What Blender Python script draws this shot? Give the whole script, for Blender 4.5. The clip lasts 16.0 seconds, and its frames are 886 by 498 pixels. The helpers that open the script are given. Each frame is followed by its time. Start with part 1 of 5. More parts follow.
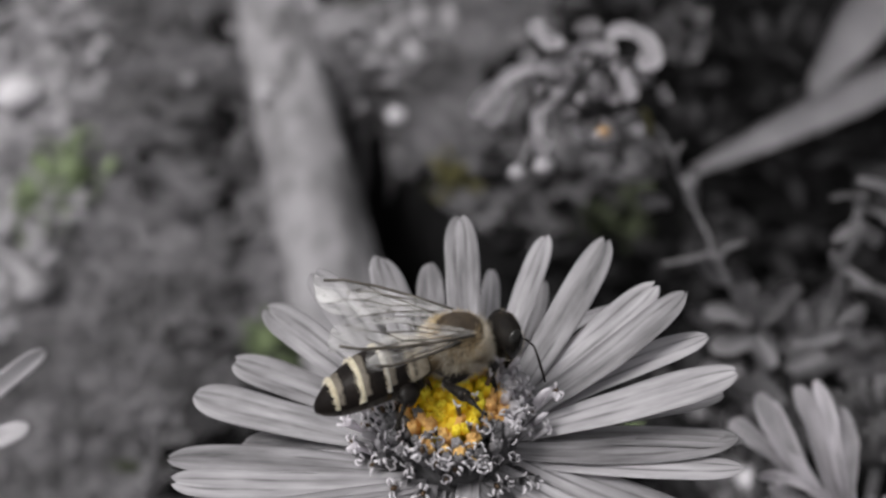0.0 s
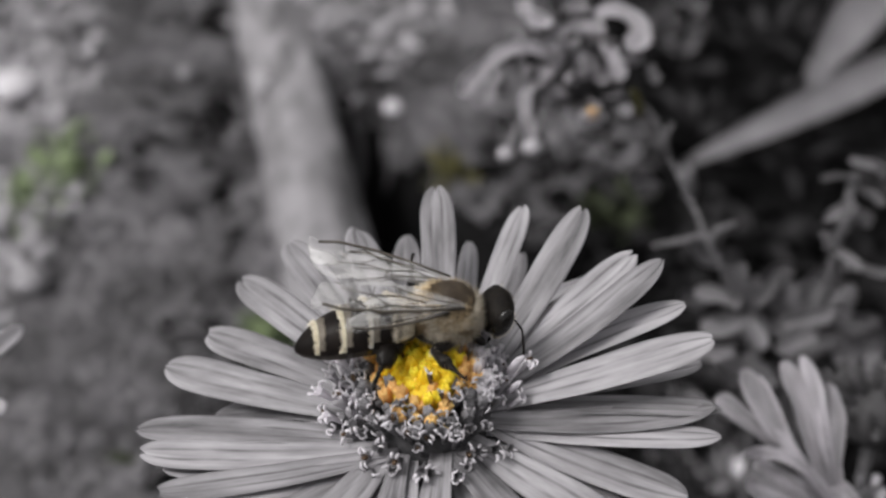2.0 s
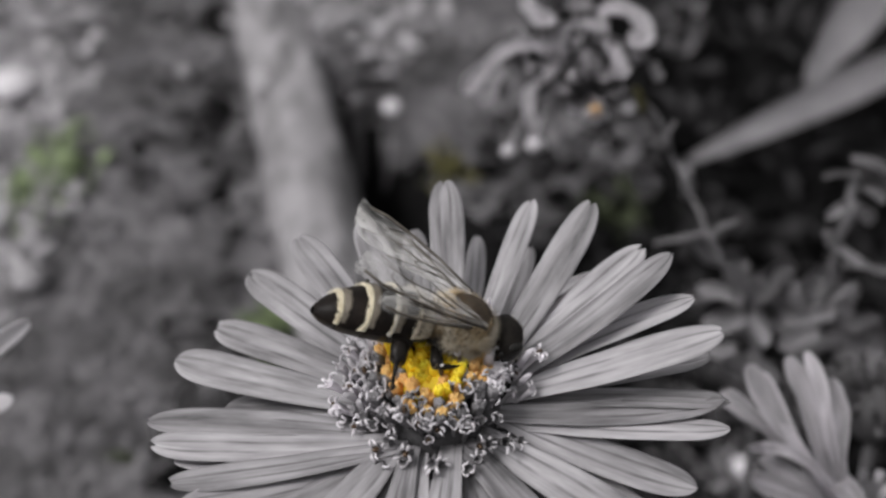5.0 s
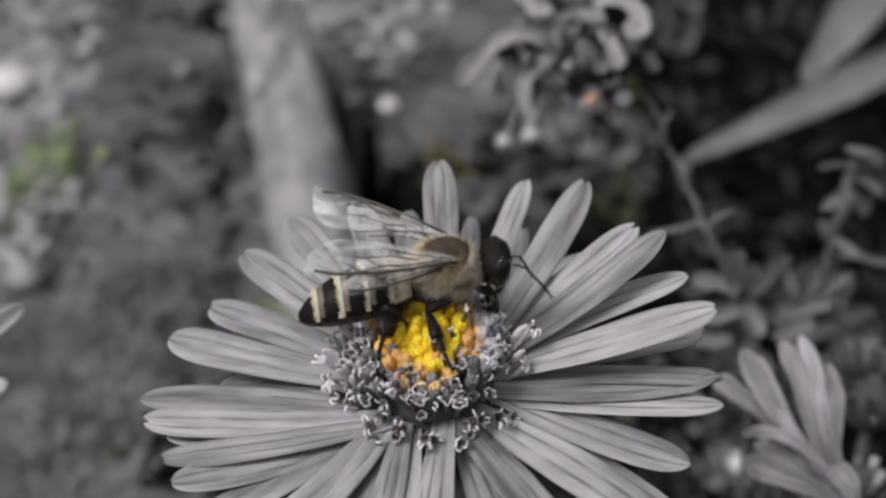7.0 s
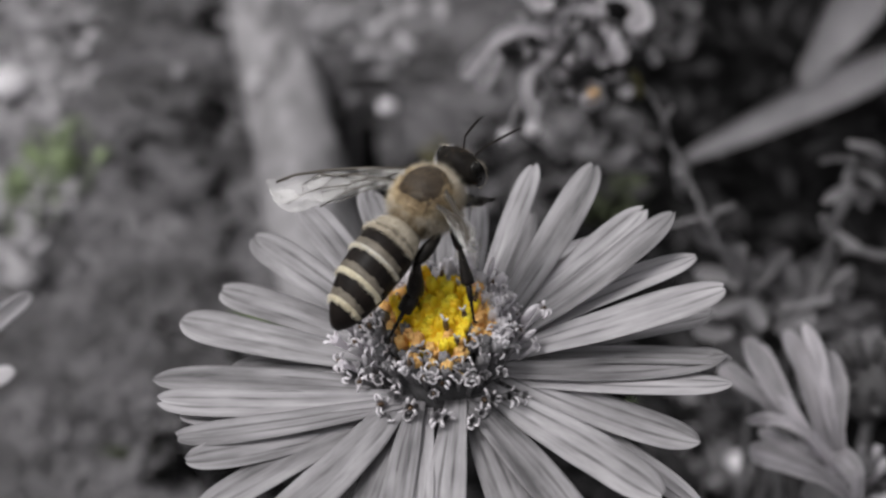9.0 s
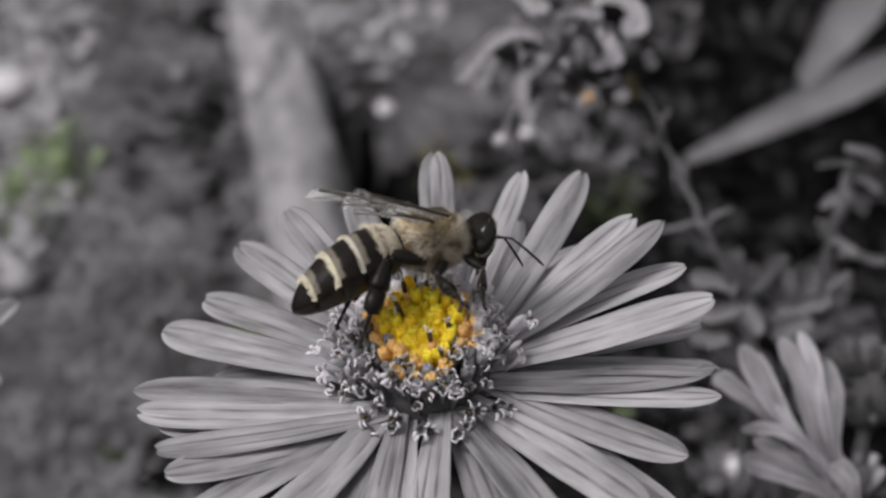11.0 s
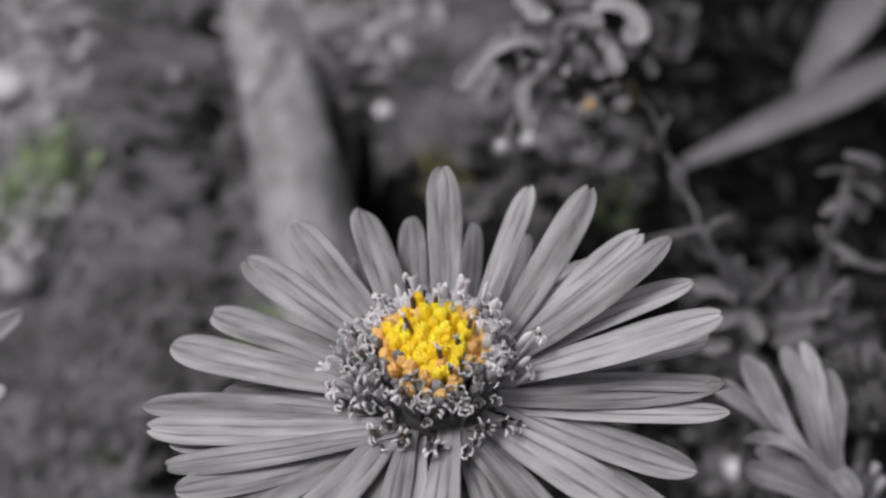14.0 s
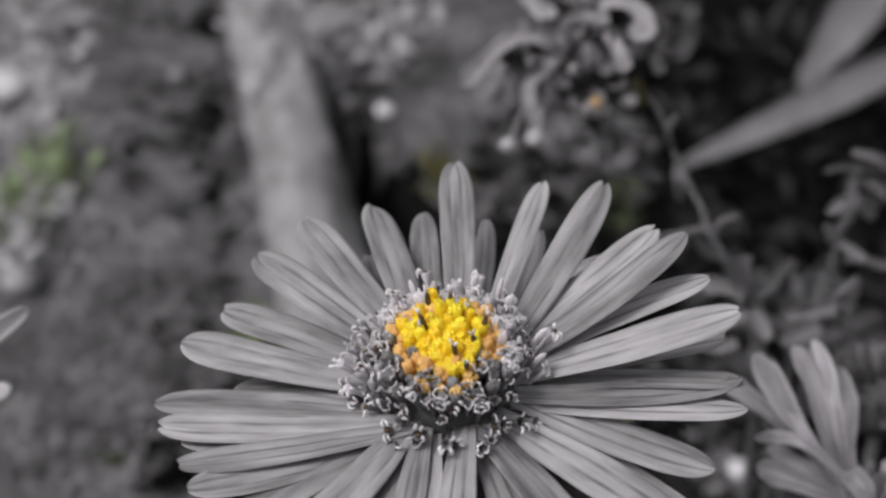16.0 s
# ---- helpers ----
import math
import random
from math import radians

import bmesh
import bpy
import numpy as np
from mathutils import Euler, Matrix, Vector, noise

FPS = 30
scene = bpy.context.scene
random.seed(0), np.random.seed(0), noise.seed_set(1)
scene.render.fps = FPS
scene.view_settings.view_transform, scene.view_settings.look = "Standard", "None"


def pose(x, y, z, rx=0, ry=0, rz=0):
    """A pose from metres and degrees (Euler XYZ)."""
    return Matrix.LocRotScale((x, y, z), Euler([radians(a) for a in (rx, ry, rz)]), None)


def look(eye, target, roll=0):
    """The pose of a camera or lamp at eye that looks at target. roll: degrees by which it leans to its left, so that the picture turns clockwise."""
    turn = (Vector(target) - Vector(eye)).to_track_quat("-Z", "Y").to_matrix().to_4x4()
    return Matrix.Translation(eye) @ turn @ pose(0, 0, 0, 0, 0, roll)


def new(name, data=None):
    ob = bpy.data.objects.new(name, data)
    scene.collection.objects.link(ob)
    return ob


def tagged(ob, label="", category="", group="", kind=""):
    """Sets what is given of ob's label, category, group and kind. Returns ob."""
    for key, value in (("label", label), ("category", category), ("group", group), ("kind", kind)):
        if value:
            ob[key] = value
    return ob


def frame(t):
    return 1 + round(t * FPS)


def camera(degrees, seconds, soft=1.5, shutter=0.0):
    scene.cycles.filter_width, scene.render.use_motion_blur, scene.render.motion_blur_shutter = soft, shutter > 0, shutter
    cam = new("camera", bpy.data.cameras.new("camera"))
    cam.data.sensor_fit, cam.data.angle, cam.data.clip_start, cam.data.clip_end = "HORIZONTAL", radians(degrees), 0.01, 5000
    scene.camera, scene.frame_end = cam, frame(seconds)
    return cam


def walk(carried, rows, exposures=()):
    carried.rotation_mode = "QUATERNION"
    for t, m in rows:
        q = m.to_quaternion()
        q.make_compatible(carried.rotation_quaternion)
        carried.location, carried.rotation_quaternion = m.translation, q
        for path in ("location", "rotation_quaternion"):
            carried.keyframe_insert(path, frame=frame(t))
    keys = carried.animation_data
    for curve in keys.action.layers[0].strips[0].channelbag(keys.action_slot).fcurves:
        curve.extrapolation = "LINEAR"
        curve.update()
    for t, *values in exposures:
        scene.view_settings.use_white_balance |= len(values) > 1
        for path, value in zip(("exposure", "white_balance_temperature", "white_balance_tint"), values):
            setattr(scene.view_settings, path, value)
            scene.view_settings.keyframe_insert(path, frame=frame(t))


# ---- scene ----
# An overcast close view, toned nearly grey: a bee on an aster, metres throughout.
cam = camera(40, 16.0, soft=2.5, shutter=0.5)
cam.data.dof.use_dof = True
cam.data.dof.focus_distance = 0.0795
cam.data.dof.aperture_fstop = 35.0
walk(cam, [
    (0, pose(0.00037, -0.05661, 0.26305, 51.441, 0.259, 0.424)),
    (0.5, pose(0.00065, -0.05588, 0.26232, 51.362, 0.269, 0.474)),
    (1, pose(0.00085, -0.05596, 0.26168, 51.314, 0.247, 0.447)),
    (1.5, pose(0.00157, -0.05686, 0.26135, 51.318, 0.298, 0.434)),
    (2, pose(0.00225, -0.05696, 0.26051, 51.336, 0.434, 0.393)),
    (2.5, pose(0.00162, -0.05750, 0.26005, 51.395, 0.272, 0.383)),
    (3, pose(0.00113, -0.05760, 0.26007, 51.421, 0.140, 0.399)),
    (3.5, pose(0.00113, -0.05747, 0.26015, 51.393, 0.240, 0.355)),
    (4, pose(0.00101, -0.05749, 0.26038, 51.363, 0.255, 0.334)),
    (6.5, pose(0.00204, -0.05801, 0.25982, 51.414, 0.300, 0.302)),
    (7, pose(0.00173, -0.05858, 0.25901, 51.482, 0.206, 0.265)),
    (7.5, pose(0.00150, -0.05918, 0.25808, 51.594, 0.196, 0.215)),
    (8, pose(0.00095, -0.06012, 0.25814, 51.644, 0.137, 0.140)),
    (8.5, pose(0.00098, -0.05979, 0.25800, 51.688, 0.142, 0.152)),
    (9, pose(0.00072, -0.06008, 0.25817, 51.725, 0.087, 0.095)),
    (11.5, pose(0.00171, -0.05851, 0.25778, 51.748, 0.068, 0.154)),
    (12, pose(0.00169, -0.05879, 0.25816, 51.732, 0.060, 0.080)),
    (12.5, pose(0.00109, -0.05875, 0.25814, 51.765, -0.126, 0.067)),
    (13, pose(0.00070, -0.05839, 0.25868, 51.667, -0.017, -0.057)),
    (13.5, pose(0.00067, -0.05820, 0.25924, 51.638, -0.079, -0.049)),
    (14, pose(0.00097, -0.05825, 0.25874, 51.736, -0.017, 0.008)),
    (14.5, pose(0.00076, -0.05841, 0.25826, 51.800, 0.000, -0.000)),
    (15, pose(0.00057, -0.05801, 0.25805, 51.727, 0.223, -0.126)),
    (15.5, pose(0.00051, -0.05799, 0.25767, 51.779, 0.177, -0.062)),
    (16, pose(-0.00002, -0.05779, 0.25793, 51.783, -0.067, -0.040)),
], exposures=((0.0, 0.02), (2.5, 0.06), (4.0, 0.03), (9.2, -0.02), (11.3, -0.03), (12.5, -0.04), (13.0, -0.08), (13.5, -0.05), (14.5, -0.12), (16.0, -0.10)))

# ---- light ----
SUN_UP, SUN_FROM = radians(58), radians(-112)
world = bpy.data.worlds.new("overcast_sky")
world.use_nodes = True
scene.world = world
wt = world.node_tree
sky = wt.nodes.new("ShaderNodeTexSky")
sky.sky_type, sky.sun_disc = "NISHITA", False
sky.sun_elevation, sky.sun_rotation = SUN_UP, SUN_FROM
sky.air_density, sky.dust_density = 1.0, 4.0
grade = wt.nodes.new("ShaderNodeHueSaturation")
grade.inputs["Saturation"].default_value = 0.04
wt.links.new(sky.outputs["Color"], grade.inputs["Color"])
wt.links.new(grade.outputs["Color"], wt.nodes["Background"].inputs["Color"])
wt.nodes["Background"].inputs["Strength"].default_value = 0.128
sun_data = bpy.data.lights.new("sun", "SUN")
sun_data.energy, sun_data.angle, sun_data.color = 1.9, radians(20), (1.0, 0.985, 0.97)
sun = new("sun", sun_data)
sun_way = Vector((math.sin(SUN_FROM) * math.cos(SUN_UP), math.cos(SUN_FROM) * math.cos(SUN_UP), math.sin(SUN_UP)))
sun.matrix_world = look(tuple(sun_way * 3), (0, 0, 0.2))


# ---- materials ----
def node_mat(name, dark, light, rough=0.6, scale=900.0, fine=4000.0, bump=0.15, stretch=(1, 1, 1), island=0.0, sheen=0.0,
             through_light=0.0, spec=0.35, object_random=0.0, low=0.3, high=0.7):
    """A surface whose colour wanders between two tones at two scales, with fine relief."""
    m = bpy.data.materials.new(name)
    m.use_nodes = True
    nt = m.node_tree
    n, l = nt.nodes, nt.links
    b = n["Principled BSDF"]
    co = n.new("ShaderNodeTexCoord")
    mp = n.new("ShaderNodeMapping")
    mp.inputs["Scale"].default_value = stretch
    l.new(co.outputs["Object"], mp.inputs["Vector"])
    big, small = n.new("ShaderNodeTexNoise"), n.new("ShaderNodeTexNoise")
    big.inputs["Scale"].default_value, small.inputs["Scale"].default_value = scale, fine
    big.inputs["Detail"].default_value, small.inputs["Detail"].default_value = 4, 3
    for t in (big, small):
        l.new(mp.outputs["Vector"], t.inputs["Vector"])
    mix = n.new("ShaderNodeMath")
    mix.operation = "MULTIPLY_ADD"
    mix.inputs[1].default_value = 0.35
    l.new(small.outputs["Fac"], mix.inputs[0])
    part_big = n.new("ShaderNodeMath")
    part_big.operation = "MULTIPLY"
    part_big.inputs[1].default_value = 0.65
    l.new(big.outputs["Fac"], part_big.inputs[0])
    l.new(part_big.outputs[0], mix.inputs[2])
    value = mix.outputs[0]
    if island or object_random:
        src = n.new("ShaderNodeNewGeometry") if island else n.new("ShaderNodeObjectInfo")
        out = src.outputs["Random Per Island"] if island else src.outputs["Random"]
        ad = n.new("ShaderNodeMath")
        ad.operation = "MULTIPLY_ADD"
        ad.inputs[1].default_value = island or object_random
        l.new(out, ad.inputs[0])
        sub = n.new("ShaderNodeMath")
        sub.operation = "SUBTRACT"
        sub.inputs[1].default_value = (island or object_random) / 2
        l.new(value, sub.inputs[0])
        l.new(sub.outputs[0], ad.inputs[2])
        value = ad.outputs[0]
    ramp = n.new("ShaderNodeValToRGB")
    ramp.color_ramp.elements[0].position, ramp.color_ramp.elements[1].position = low, high
    ramp.color_ramp.elements[0].color = (*dark, 1)
    ramp.color_ramp.elements[1].color = (*light, 1)
    l.new(value, ramp.inputs["Fac"])
    l.new(ramp.outputs["Color"], b.inputs["Base Color"])
    b.inputs["Roughness"].default_value = rough
    b.inputs["Specular IOR Level"].default_value = spec
    if sheen:
        b.inputs["Sheen Weight"].default_value = sheen
    if bump:
        bp = n.new("ShaderNodeBump")
        bp.inputs["Strength"].default_value, bp.inputs["Distance"].default_value = bump, 0.0002
        l.new(mix.outputs[0], bp.inputs["Height"])
        l.new(bp.outputs["Normal"], b.inputs["Normal"])
    if through_light:
        tr = n.new("ShaderNodeBsdfTranslucent")
        l.new(ramp.outputs["Color"], tr.inputs["Color"])
        ms = n.new("ShaderNodeMixShader")
        ms.inputs["Fac"].default_value = through_light
        l.new(b.outputs[0], ms.inputs[1])
        l.new(tr.outputs[0], ms.inputs[2])
        l.new(ms.outputs[0], n["Material Output"].inputs["Surface"])
    return m


def grey(v, warm=0.0):
    v *= 0.82
    return (v * (1.03 + warm), v * 0.985, v * (1.035 - warm))


def petal_mat(name, low, high, groove):
    """A ray floret: matt, with faint veins along its length (the v of its map) and two soft dark grooves that fade in and out."""
    m = bpy.data.materials.new(name)
    m.use_nodes = True
    n, l = m.node_tree.nodes, m.node_tree.links
    b = n["Principled BSDF"]

    def calc(kind, a, b_in, c=None):
        node = n.new("ShaderNodeMath")
        node.operation = kind
        for slot, value in enumerate((a, b_in, c)):
            if value is None:
                continue
            if isinstance(value, (int, float)):
                node.inputs[slot].default_value = value
            else:
                l.new(value, node.inputs[slot])
        return node.outputs[0]
    uv = n.new("ShaderNodeUVMap")
    uv.uv_map = "petal"
    info = n.new("ShaderNodeObjectInfo")
    apart = n.new("ShaderNodeVectorMath")
    apart.operation = "MULTIPLY_ADD"
    apart.inputs[0].default_value = (0, 0, 40)
    l.new(info.outputs["Random"], apart.inputs[1])
    l.new(uv.outputs["UV"], apart.inputs[2])

    def grain(stretch, detail, rough=0.55):
        mp = n.new("ShaderNodeMapping")
        mp.inputs["Scale"].default_value = stretch
        l.new(apart.outputs[0], mp.inputs["Vector"])
        tx = n.new("ShaderNodeTexNoise")
        tx.inputs["Scale"].default_value, tx.inputs["Detail"].default_value, tx.inputs["Roughness"].default_value = 1.0, detail, rough
        l.new(mp.outputs["Vector"], tx.inputs["Vector"])
        return tx.outputs["Fac"]
    vein, blotch, gate, wave = grain((9, 1.1, 1), 3), grain((2.2, 2.4, 1), 4), grain((1.3, 3.0, 1), 2), grain((0.4, 2.4, 1), 1)
    value = calc("MULTIPLY_ADD", vein, 0.20, calc("MULTIPLY", blotch, 0.72))
    value = calc("ADD", value, calc("MULTIPLY_ADD", info.outputs["Random"], 0.24, -0.09))
    ramp = n.new("ShaderNodeValToRGB")
    ramp.color_ramp.elements[0].position, ramp.color_ramp.elements[1].position = 0.27, 0.72
    ramp.color_ramp.elements[0].color, ramp.color_ramp.elements[1].color = (*low, 1), (*high, 1)
    l.new(value, ramp.inputs["Fac"])
    sep = n.new("ShaderNodeSeparateXYZ")
    l.new(uv.outputs["UV"], sep.inputs[0])
    at = calc("ADD", calc("MULTIPLY_ADD", wave, 0.16, -0.58), sep.outputs["X"])
    off = calc("ABSOLUTE", calc("SUBTRACT", calc("ABSOLUTE", at, 0.0), 0.165), 0.0)
    line = n.new("ShaderNodeMapRange")
    line.interpolation_type = "SMOOTHSTEP"
    line.inputs["From Min"].default_value, line.inputs["From Max"].default_value = 0.0, 0.075
    line.inputs["To Min"].default_value, line.inputs["To Max"].default_value = 1.0, 0.0
    l.new(off, line.inputs["Value"])
    shown = n.new("ShaderNodeMapRange")
    shown.inputs["From Min"].default_value, shown.inputs["From Max"].default_value = 0.40, 0.62
    shown.inputs["To Min"].default_value, shown.inputs["To Max"].default_value = 0.04, 0.72
    l.new(gate, shown.inputs["Value"])
    dark = n.new("ShaderNodeMix")
    dark.data_type = "RGBA"
    l.new(calc("MULTIPLY", line.outputs["Result"], shown.outputs["Result"]), dark.inputs["Factor"])
    l.new(ramp.outputs["Color"], dark.inputs["A"])
    dark.inputs["B"].default_value = (*groove, 1)
    l.new(dark.outputs["Result"], b.inputs["Base Color"])
    b.inputs["Roughness"].default_value, b.inputs["Specular IOR Level"].default_value = 0.55, 0.25
    bp = n.new("ShaderNodeBump")
    bp.inputs["Strength"].default_value, bp.inputs["Distance"].default_value = 0.3, 0.00012
    l.new(vein, bp.inputs["Height"])
    l.new(bp.outputs["Normal"], b.inputs["Normal"])
    tr = n.new("ShaderNodeBsdfTranslucent")
    l.new(dark.outputs["Result"], tr.inputs["Color"])
    ms = n.new("ShaderNodeMixShader")
    ms.inputs["Fac"].default_value = 0.18
    l.new(b.outputs[0], ms.inputs[1])
    l.new(tr.outputs[0], ms.inputs[2])
    l.new(ms.outputs[0], n["Material Output"].inputs["Surface"])
    return m


def wing_mat():
    m = bpy.data.materials.new("wing_membrane")
    m.use_nodes = True
    nt = m.node_tree
    n, l = nt.nodes, nt.links
    b = n["Principled BSDF"]
    b.inputs["Base Color"].default_value = (0.70, 0.68, 0.67, 1)
    b.inputs["Roughness"].default_value = 0.36
    b.inputs["Specular IOR Level"].default_value = 0.6
    tx = n.new("ShaderNodeTexNoise")
    tx.inputs["Scale"].default_value, tx.inputs["Detail"].default_value = 900, 4
    co, mp = n.new("ShaderNodeTexCoord"), n.new("ShaderNodeMapping")
    mp.inputs["Scale"].default_value, mp.inputs["Rotation"].default_value = (0.45, 1.6, 1.0), (0, 0, 0.35)
    l.new(co.outputs["Object"], mp.inputs["Vector"])
    l.new(mp.outputs["Vector"], tx.inputs["Vector"])
    film = n.new("ShaderNodeMapRange")
    film.inputs["From Min"].default_value, film.inputs["From Max"].default_value = 0.36, 0.64
    film.inputs["To Min"].default_value, film.inputs["To Max"].default_value = 0.05, 0.42
    l.new(tx.outputs["Fac"], film.inputs["Value"])
    l.new(film.outputs["Result"], b.inputs["Alpha"])
    bp = n.new("ShaderNodeBump")
    bp.inputs["Strength"].default_value, bp.inputs["Distance"].default_value = 0.5, 0.0002
    l.new(tx.outputs["Fac"], bp.inputs["Height"])
    l.new(bp.outputs["Normal"], b.inputs["Normal"])
    return m


PETAL = petal_mat("petal_grey", grey(0.13), grey(0.60), grey(0.07))
PETAL_SMALL = petal_mat("petal_pale", grey(0.42), grey(1.10), grey(0.2))
DISC_GREY = node_mat("floret_grey", grey(0.65), grey(1.05), rough=0.5, scale=1500, object_random=0.4, through_light=0.25)
DISC_RIM = node_mat("floret_rim_grey", grey(0.55), grey(1.0), rough=0.55, scale=1500, object_random=0.4, through_light=0.25)
# disc shading put into colour: dark near florets, pale far ones
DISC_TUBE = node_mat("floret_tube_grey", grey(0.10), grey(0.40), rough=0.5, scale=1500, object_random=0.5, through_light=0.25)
DISC_LIT = node_mat("floret_tube_lit", grey(0.58), grey(0.98), rough=0.5, scale=1500, object_random=0.5, through_light=0.35)
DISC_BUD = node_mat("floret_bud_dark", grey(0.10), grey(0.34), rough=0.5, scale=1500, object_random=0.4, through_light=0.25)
DISC_DARK = node_mat("disc_base_dark", grey(0.03), grey(0.10), rough=0.8, scale=1500)
YELLOW = node_mat("floret_yellow", (1.0, 0.68, 0.025), (1.0, 0.86, 0.06), rough=0.4, scale=900, object_random=0.4, through_light=0.3, spec=0.4)
ORANGE = node_mat("floret_orange", (0.86, 0.52, 0.20), (1.0, 0.68, 0.26), rough=0.5, scale=1000, object_random=0.5, through_light=0.35, spec=0.2)
ANTHER = node_mat("anther_dark", (0.035, 0.022, 0.014), (0.16, 0.10, 0.06), rough=0.6, scale=2500)
STALK = node_mat("stalk_grey", grey(0.10), grey(0.24), rough=0.6, scale=500, stretch=(1, 1, 0.2))
STEM = node_mat("stem_grey", grey(0.08), grey(0.18), rough=0.6, scale=500, stretch=(1, 1, 0.2))
WILTED = node_mat("wilted_floret", grey(0.36), grey(0.76), rough=0.7, scale=500, object_random=0.3, through_light=0.15)
LEAF = node_mat("leaf_grey", grey(0.14), grey(0.29), rough=0.5, scale=160, fine=900, object_random=0.2, through_light=0.15)
LEAF_BROAD = node_mat("leaf_broad", grey(0.31), grey(0.50), rough=0.5, scale=50, fine=400, through_light=0.1)
LEAF_PALE = node_mat("leaf_pale", grey(0.24), grey(0.40), rough=0.5, scale=60, fine=500, through_light=0.1)
FUZZ_PALE = node_mat("hair_pale", (0.46, 0.39, 0.28), (0.72, 0.66, 0.54), rough=0.7, scale=900, island=0.5, sheen=0.3)
CHITIN = node_mat("chitin_dark", (0.006, 0.005, 0.005), (0.018, 0.014, 0.012), rough=0.42, scale=900, fine=3500, spec=0.08)
THORAX = node_mat("thorax_brown", (0.035, 0.027, 0.019), (0.10, 0.078, 0.055), rough=0.55, scale=1300, fine=5000, bump=0.5)
CHITIN_BROWN = node_mat("chitin_brown", (0.012, 0.010, 0.008), (0.05, 0.04, 0.03), rough=0.42, scale=700, fine=3500, spec=0.2)
SHIELD = node_mat("shield_brown", (0.014, 0.010, 0.007), (0.080, 0.060, 0.042), rough=0.6, scale=520, fine=3500, bump=0.7, spec=0.2)
HEAD = node_mat("head_black", (0.006, 0.005, 0.005), (0.02, 0.017, 0.014), rough=0.6, scale=900, fine=3500, bump=0.4, spec=0.08)
BAND = node_mat("band_cream", (0.50, 0.44, 0.30), (0.74, 0.69, 0.55), rough=0.65, scale=1500, fine=6000, bump=0.6)
BAND_WHITE = node_mat("band_white", (0.36, 0.34, 0.30), (0.60, 0.58, 0.53), rough=0.65, scale=1500, fine=6000, bump=0.6)
GOLD_BROWN = node_mat("scutellum_gold", (0.08, 0.055, 0.03), (0.25, 0.18, 0.10), rough=0.6, scale=900, fine=5000, bump=0.5)
BAND_GREY = node_mat("band_tan", (0.26, 0.23, 0.18), (0.50, 0.45, 0.37), rough=0.65, scale=1500, fine=6000, bump=0.6)
MARGIN = node_mat("margin_brown", (0.05, 0.042, 0.033), (0.21, 0.18, 0.145), rough=0.6, scale=700, fine=5000, bump=0.5)
LEG = node_mat("leg_black", (0.006, 0.005, 0.005), (0.018, 0.015, 0.013), rough=0.4, scale=1500, fine=5000, spec=0.14)
FUZZ_GOLD = node_mat("hair_gold", (0.30, 0.21, 0.11), (0.70, 0.57, 0.38), rough=0.7, scale=900, island=0.5)
FUZZ_WHITE = node_mat("hair_white", (0.30, 0.25, 0.18), (0.74, 0.67, 0.56), rough=0.7, scale=900, island=0.6)
FUZZ_BROWN = node_mat("hair_brown", (0.10, 0.075, 0.05), (0.34, 0.26, 0.17), rough=0.7, scale=900, island=0.6)
FUZZ_DARK = node_mat("hair_dark", (0.015, 0.010, 0.006), (0.15, 0.10, 0.055), rough=0.7, scale=900, island=0.6)
EYE = node_mat("eye_black", (0.006, 0.006, 0.006), (0.016, 0.014, 0.012), rough=0.22, scale=3000, fine=9000, bump=0.03, spec=0.3)
WING = wing_mat()
VEIN = node_mat("wing_vein", (0.03, 0.025, 0.02), (0.10, 0.085, 0.07), rough=0.5)
SOIL_DRY = node_mat("soil_dry", grey(0.07), grey(0.20), rough=0.95, scale=22, fine=140, bump=0.6, spec=0.1, stretch=(1, 0.6, 1))
# far darker than garden soil: the shade between the plants is in this colour
SOIL = node_mat("soil_shaded", grey(0.002), grey(0.009), rough=0.95, scale=60, fine=420, bump=0.8, spec=0.1)
COVER = node_mat("ground_cover_grey", grey(0.06), grey(0.27), rough=0.8, scale=22, fine=75, island=0.1, spec=0.1, low=0.36, high=0.66)
COVER_PALE = node_mat("ground_cover_pale", grey(0.25), grey(0.50), rough=0.7, scale=30, fine=120, island=0.3, spec=0.15)
# leaf colour blackened for the shade among the right-hand plants
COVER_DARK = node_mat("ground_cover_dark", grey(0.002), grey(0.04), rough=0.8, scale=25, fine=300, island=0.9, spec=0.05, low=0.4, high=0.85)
MOSS_DARK = node_mat("moss_dark", (0.014, 0.017, 0.008), (0.034, 0.042, 0.018), rough=0.7, scale=120, fine=700, island=0.7)
MOSS = node_mat("moss_green", (0.10, 0.125, 0.07), (0.20, 0.25, 0.13), rough=0.7, scale=120, fine=700, island=0.7)
OLIVE = node_mat("olive_leaf", (0.03, 0.028, 0.008), (0.085, 0.075, 0.015), rough=0.6, scale=120, fine=700, island=0.6)
BARK = node_mat("bark_pale", grey(0.075), grey(0.38), rough=0.85, scale=34, fine=150, bump=0.8, stretch=(1, 0.45, 1), low=0.38, high=0.62)
STONE = node_mat("stone_grey", grey(0.22), grey(0.42), rough=0.7, scale=150, fine=900)
STONE_PALE = node_mat("wood_bare", grey(0.30), grey(0.5), rough=0.7, scale=150, fine=900)
PEBBLE = node_mat("pebble_white", grey(0.55), grey(0.85), rough=0.6, scale=150, fine=900)


# ---- mesh helpers ----
def mesh_of(name, bm, material):
    me = bpy.data.meshes.new(name)
    bm.normal_update()
    for f in bm.faces:
        f.smooth = True
    bm.to_mesh(me)
    bm.free()
    me.materials.append(material)
    return me


